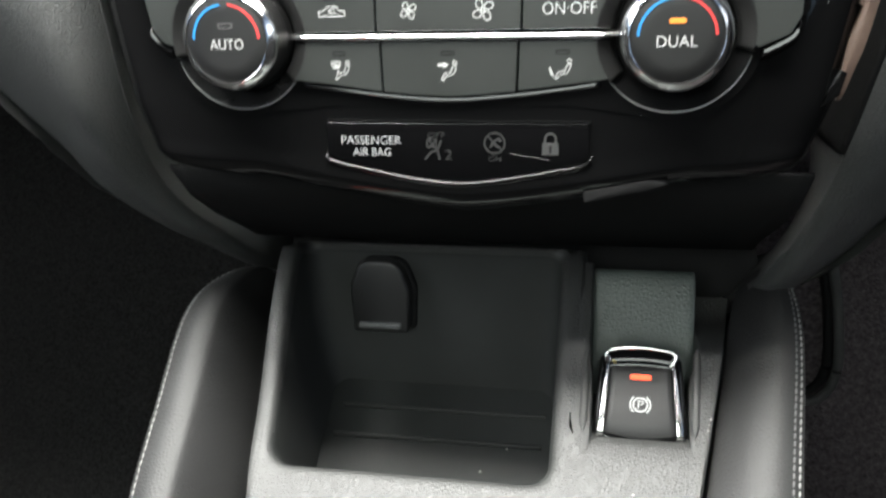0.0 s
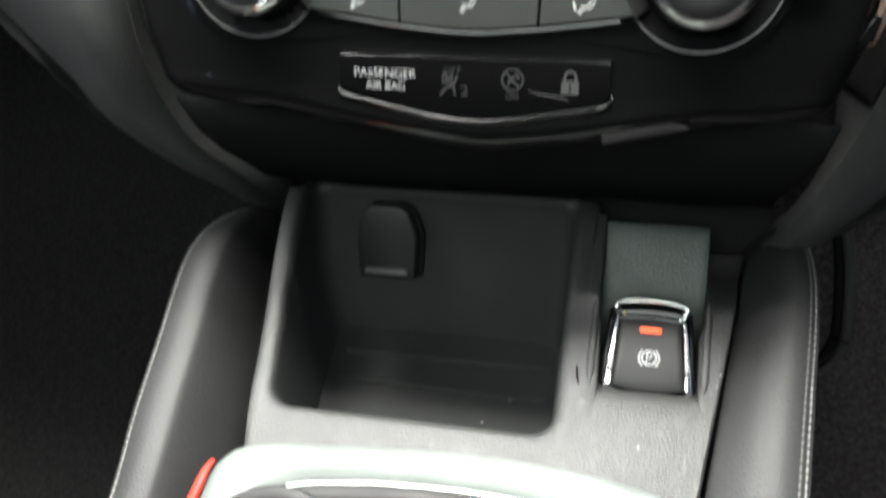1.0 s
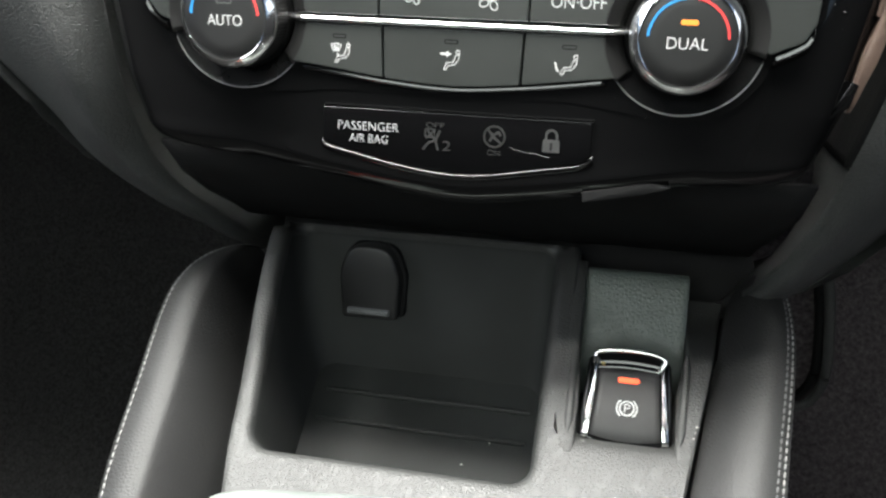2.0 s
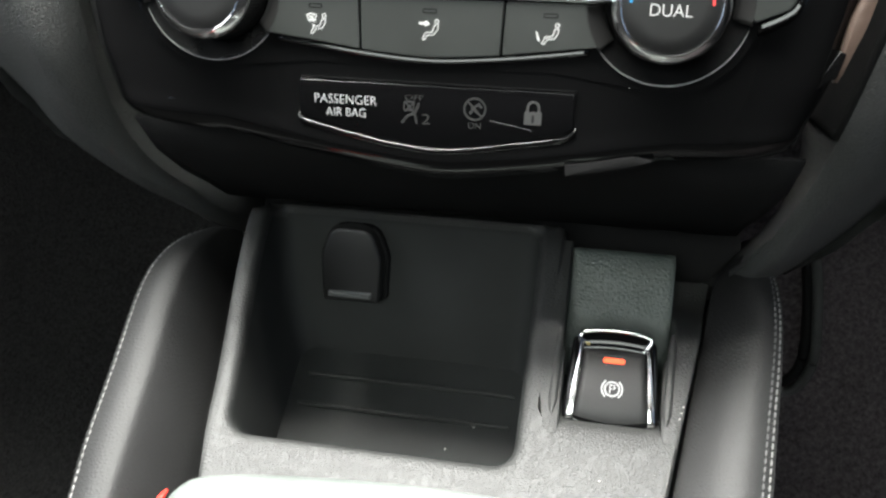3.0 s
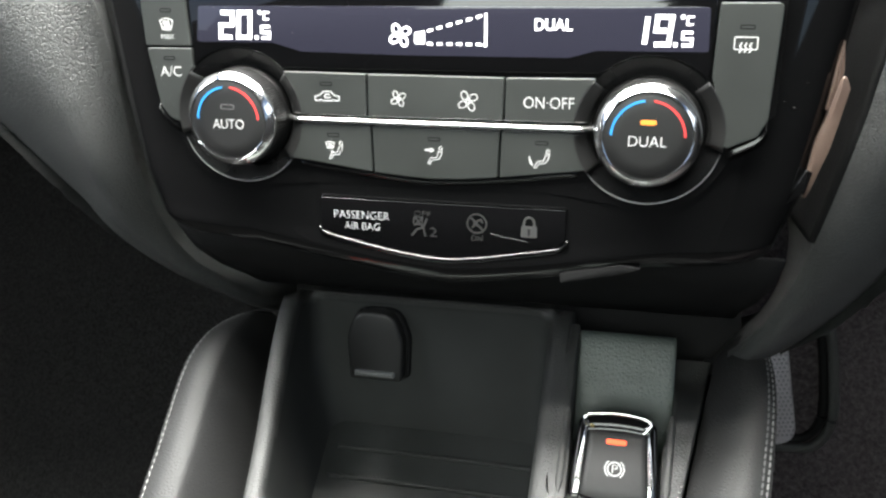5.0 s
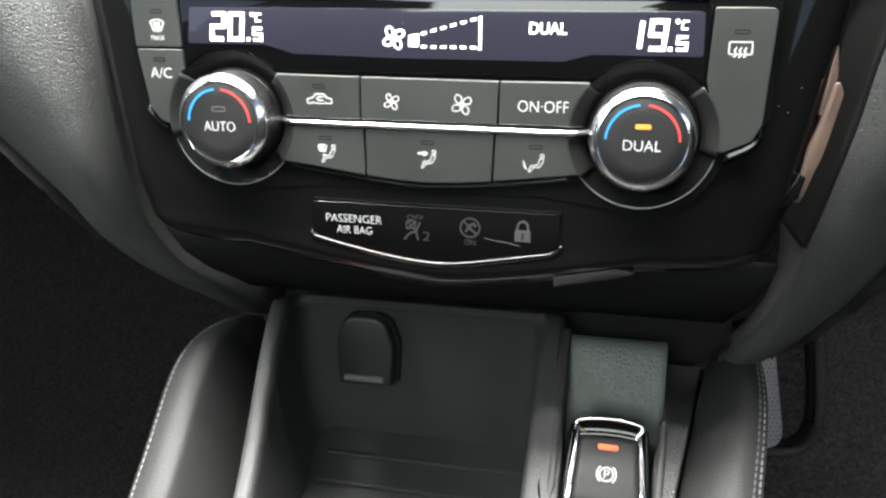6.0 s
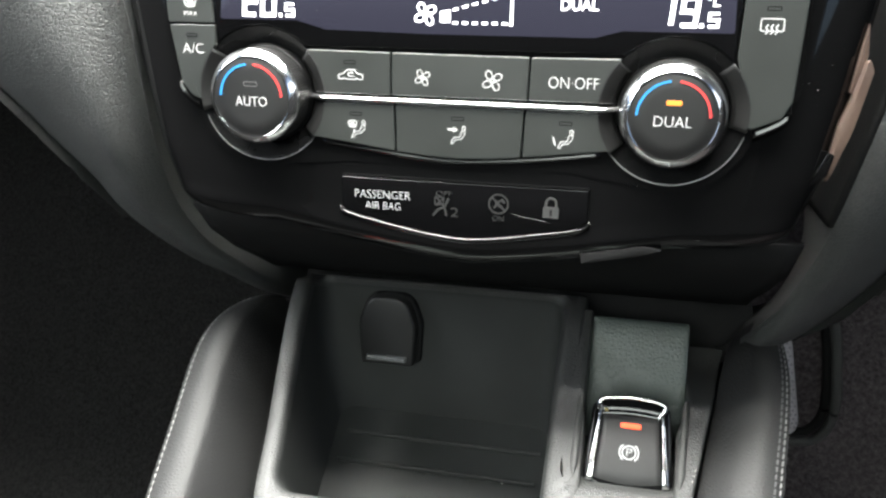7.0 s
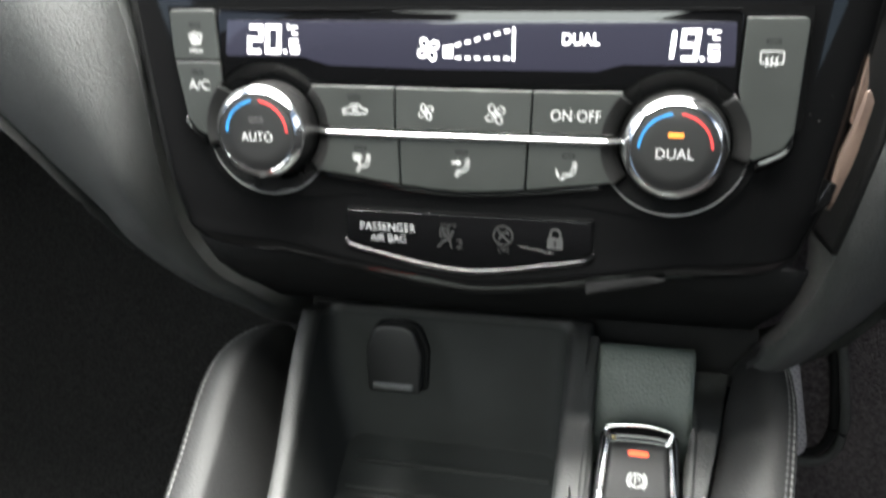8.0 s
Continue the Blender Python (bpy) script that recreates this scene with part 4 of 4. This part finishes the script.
# ---------------------------------------------------------------- power socket cover
WALL = DECK @ pose(-0.0520, 0.0966, -0.0220, 52, 0, 0)
socket = thing("power_socket_cover", WALL, "black hinged power socket cover on the tray's back wall", "socket cover")
part("socket_ring", prism(bmesh.new(), rounded([(-15.5, -17.5), (15.5, -17.5), (16.5, 4), (11, 18.5), (-11, 18.5), (-16.5, 4)], [3, 3, 9, 10, 10, 9], 6), -3, 3.0, 1.2), DARK, socket)
lid = part("lid", prism(bmesh.new(), rounded([(-13.2, -17), (13.2, -17), (14.6, 4), (9.5, 18.5), (-9.5, 18.5), (-14.6, 4)], [2, 2, 9, 9, 9, 9], 6), 0, 10.0, 1.6, 4), SOCKET, socket, "rounded black flap")
part("lip", slab([(-10.2, -14.2), (10.2, -14.2), (10.2, -11.6), (-10.2, -11.6)], 8, 12.8, 0.6, 0.9), LIT_LIP, lid, "polished finger lip, light on it put into paler grey")

# ---------------------------------------------------------------- parking brake switch
SWITCH = DECK @ pose(0.0687, 0.040, 0.0010, 13.0, 0, 0)
brake = thing("parking_brake_switch", SWITCH, "black parking brake switch with chrome edges and a lit red lamp", "brake switch")
part("base", prism(bmesh.new(), rounded([(-18.4, -18), (-12, -21.5), (0, -22.6), (12, -21.5), (18.4, -18), (16.2, 15.0), (-16.2, 15.0)], [3, 6, 0, 6, 3, 3, 3], 5), -16, 0.4, 2.2, 4), PIANO, brake, "gloss black body")
bm = bmesh.new()
rows = []
for y, h in ((-21.6, -3.6), (-20.6, -1.0), (-18.5, 1.0), (-14, 2.0), (-6, 2.3), (2, 2.3), (6, 2.4), (9.0, 2.7)):
    hw = 14.2 - 2.6 * (y + 21.6) / 31
    rows.append([(hw * f, y + 1.4 * f * f * (y < -17), h - 0.4 * f * f) for f in (-1, -0.8, -0.4, 0, 0.4, 0.8, 1)])
thick(part("face", sheet(bm, rows), CAP, brake, "matt black sloping face"), 2.5)
for s in (-1, 1):
    bm = bmesh.new()
    rows = []
    for k in range(17):
        f = k / 16
        y = -19.0 + 32.0 * f
        hw = 14.4 - 2.2 * f
        w = 0.7 + 1.7 * (1 - f) ** 1.2
        z = 0.8 + 2.2 * smooth01((y + 21) / 10)
        rows.append([(s * (hw - 0.4), y, z - 0.6), (s * hw, y, z), (s * (hw + w * 0.45), y, z + 0.1), (s * (hw + w), y, z - 0.25), (s * (hw + w + 0.1), y, z - 1.2)])
    thick(part("chrome_edge", sheet(bm, rows), CHROME_LINE, brake, "bright chrome edge"), 0.8)
part("chrome_bar", tube(bmesh.new(), [(p.x, p.y, p.z) for p in curve([(-13.4, 11.0, 3.2), (-13.6, 13.2, 4.4), (-12.2, 14.9, 4.9), (-7, 15.8, 5.2), (0, 16.2, 5.3), (7, 15.8, 5.2), (12.4, 14.7, 4.9), (13.5, 12.8, 4.3), (12.2, 10.8, 3.5), (10.8, 9.2, 3.0)], 6)], 0.85, 10), CHROME, brake, "bright chrome bar")
bm = bmesh.new()
rows = [[(x * (1.0 if y < 15 else 0.98), y - 0.006 * x * x, h - 0.0016 * x * x) for x in range(-14, 15, 2)] for y, h in ((8.8, 2.2), (11.0, 1.9), (13.4, 2.8), (15.6, 4.6), (16.8, 3.8), (17.4, 0))]
thick(part("brow", sheet(bm, rows), PIANO, brake, "gloss black brow"), 1.5)
part("indicator", slab([(-4.1, 3.9), (4.1, 3.9), (4.1, 5.9), (-4.1, 5.9)], 2.0, 2.75, 0.9, 0.2), REDLAMP, brake, "lit red lamp")
bm = bmesh.new()
ribbon(bm, ring_points(0, -6.2, 2.75, n=28), 0.55, 2.2, 2.45, True)
ribbon(bm, ring_points(0, -6.2, 3.9, 128, 232, 10), 0.55, 2.2, 2.45)
ribbon(bm, ring_points(0, -6.2, 3.9, -52, 52, 10), 0.55, 2.2, 2.45)
lettering(bm, "P", -1.0, 1.3, -7.8, -4.5, 2.2, 2.47)
part("icon", bm, WHITE, brake, "white brake symbol", False)

# ---------------------------------------------------------------- gear selector surround
gear = thing("gear_selector_surround", DECK, "satin silver gear selector surround with a dark gate", "gear selector")
OUT = [(-88, -150), (-92, -100), (-92.5, -56), (-91.5, -36), (-88, -27.5), (-80, -22.2), (-60, -18.6), (-30, -16.0), (0, -14.6), (25, -14.6), (50, -16.6), (70, -20.0), (81, -23.5), (84.5, -29), (84, -45), (79, -100), (74, -150)]
INN = [(-66, -150), (-70, -100), (-71, -62), (-69.8, -46), (-66.8, -39.0), (-58, -35.2), (-48, -33.0), (-25, -30.2), (0, -29.0), (22, -29.4), (40, -31.6), (54, -35.4), (61, -39.5), (64, -46), (64, -62), (62, -100), (58, -150)]
o, i_ = curve([(*p, 0) for p in OUT], 5), curve([(*p, 0) for p in INN], 5)
bm = bmesh.new()
rows = []
for f, n in ((-0.03, -3), (-0.02, 1.0), (0.04, 3.6), (0.14, 5.0), (0.35, 6.2), (0.6, 6.4), (0.82, 5.6), (0.95, 4.6), (1.0, 3.6)):
    rows.append([(a.x + (b.x - a.x) * f, a.y + (b.y - a.y) * f, n) for a, b in zip(o, i_)])
thick(part("surround", sheet(bm, rows), SATIN, gear, "satin silver frame"), 2)
part("chrome_edge", tube(bmesh.new(), [(p.x, p.y, 3.9) for p in i_], 0.9, 8), CHROME, gear, "bright inner edge")
bm = bmesh.new()
rows = []
for f, n in ((0.0, 2.6), (0.06, 1.0), (0.2, 2.0), (0.34, 0.5), (0.5, 1.0), (0.66, -1.0), (0.9, -3.0)):
    rows.append([(p.x * (1 - 0.75 * f), p.y + (-110 - p.y) * f, n) for p in i_])
thick(part("gate", sheet(bm, rows), GATE, gear, "dark ribbed gate"), 2)
part("gate_seam", slab([(-1, -70), (1, -70), (2, -28), (0.6, -28)], 0, 2.6, 0.2, 0.2), DARK, gear)
part("lever_collar", lathe(bmesh.new(), [(32, -2), (32, 5), (30.6, 7.2), (27.8, 8.0), (25.2, 7.2), (24.4, 5)], 48, -60, -68, False), GATE, gear, "dark round lever collar")
part("lever_base", lathe(bmesh.new(), [(24.4, 3), (24.2, 7.2), (22.8, 8.8), (18, 10.2), (9, 10.9)], 48, -60, -68), SATIN, gear, "satin silver lever base")
part("red_edge", tube(bmesh.new(), [(p.x, p.y, p.z) for p in curve([(-95.5, -150, 0), (-97.5, -90, 0), (-97.4, -52, -1.5), (-96.6, -40, -1.5), (-95.6, -32, -2.0), (-94.6, -27.5, -3.4)], 6)], [1.9] * 19 + [1.9 - 0.10 * k for k in range(12)], 8), RED_TRIM, gear, "glossy red edge strip")

# ---------------------------------------------------------------- accelerator pedal and footwell trim
pedal = thing("accelerator_pedal", pose(0.1590, 0.205, -0.288, 0, -11.6, 0) @ pose(0, 0, 0, 62, 0, 0), "grey metal accelerator pedal with a studded face", "pedal")
part("pad", prism(bmesh.new(), rounded([(-28, -25), (25, -25), (26, 60), (-28, 60)], [12, 14, 12, 12], 6), -6, 0, 2.0, 4), PEDAL, pedal)
bm = bmesh.new()
for r in range(24):
    for c in range(15):
        x, y = -20 + c * 3 + (1.5 if r % 2 else 0), -18 + r * 3
        lathe(bm, [(1.05, -0.3), (0.95, 0.5), (0.5, 0.9)], 6, x, y)
part("studs", bm, material("stud_rubber", (0.27, 0.26, 0.28), 0.6), pedal, "rows of small rubber studs")
trim = thing("footwell_trim", pose(0, 0, 0), "black moulded footwell trim with a raised edge beside the pedal", "trim")
bm = bmesh.new()
tube(bm, curve([(190, 228, -190), (203.5, 227, -238), (210, 226, -271), (215, 226, -301), (214.5, 226, -323), (209, 226, -338), (198, 226, -343.5), (172, 226, -343.5)], 7), 3.6, 10)
# bead in paler leather, which carries its highlight
part("raised_edge", bm, LEATHER, trim, "edge bead, its highlight put into a paler grey")
bm = bmesh.new()
tube(bm, curve([(184, 230, -190), (197.5, 229, -238), (204, 229, -271), (208.5, 229, -301), (208, 229, -320), (203, 229, -332), (194, 229, -337), (172, 229, -337)], 7), 3.4, 10)
# dark rod added beside the bead gives the groove's shade by colour
part("groove_shade", bm, DARK, trim)
bm = bmesh.new()
outline = rounded([(130, -345), (209, -342), (214, -316), (209, -272), (199, -200), (130, -195)], [4, 22, 20, 20, 6, 4], 6)
loops(bm, [[(p.x, y, p.y) for p in outline] for y in (231.0, 236.0)], True, True)
part("panel", bm, MAT, trim)

# ---------------------------------------------------------------- dust and crumbs
for x, y, z, r in ((10.5, 36.9, -59.4, 0.5), (-0.8, 25.0, -59.8, 0.5), (66.5, -3.0, 0.45, 0.35), (94.4, 25, 0.35, 0.4), (95.6, 30, 0.35, 0.5), (94.9, 27.5, 0.35, 0.3)):
    bm = bmesh.new()
    bmesh.ops.create_icosphere(bm, subdivisions=1, radius=r)
    for v in bm.verts:
        v.co *= 0.7 + 0.6 * random.random()
    c = part("dust_speck", bm, DUST, None)
    c.matrix_world = DECK @ pose(x * MM, y * MM, z * MM)
    tagged(c, "tiny pale speck of dust on the console", "dust", "dust specks")
for x, y, z, r in ((115.6, 46.1, -4.65, 0.22), (118.9, 44.0, -5.6, 0.24), (122.2, 52.1, -5.8, 0.17), (-9.0, 71.0, 0.2, 0.22), (-52.0, 66.5, 0.2, 0.2)):
    bm = bmesh.new()
    bmesh.ops.create_icosphere(bm, subdivisions=1, radius=r)
    for v in bm.verts:
        v.co *= 0.7 + 0.6 * random.random()
    c = part("dust_speck", bm, DULL_THREAD, None)
    c.matrix_world = PANEL @ pose(x * MM, y * MM, z * MM)
    tagged(c, "tiny grey speck of dust on the gloss fascia", "dust", "dust specks")
bm = bmesh.new()
bmesh.ops.create_icosphere(bm, subdivisions=1, radius=1.0)
for v in bm.verts:
    v.co *= 0.6 + 0.8 * random.random()
c = part("crumb", bm, CRUMB, None)
c.matrix_world = SWITCH @ pose(-0.0105, 0.0108, 0.0026)
tagged(c, "yellowish crumb on the brake switch", "crumb")

# thin grey line added on the warning strip
fine_line = part("thin_line", tube(bmesh.new(), [tuple(p) for p in curve([(20.4, -3.3, -0.32), (25.0, -4.4, -0.3), (29.0, -4.8, -0.3), (34.0, -5.9, -0.32)], 6)], 0.06, 6), DULL_THREAD, None)
fine_line.matrix_world = PANEL
tagged(fine_line, "short thin grey line on the warning strip", "lint")
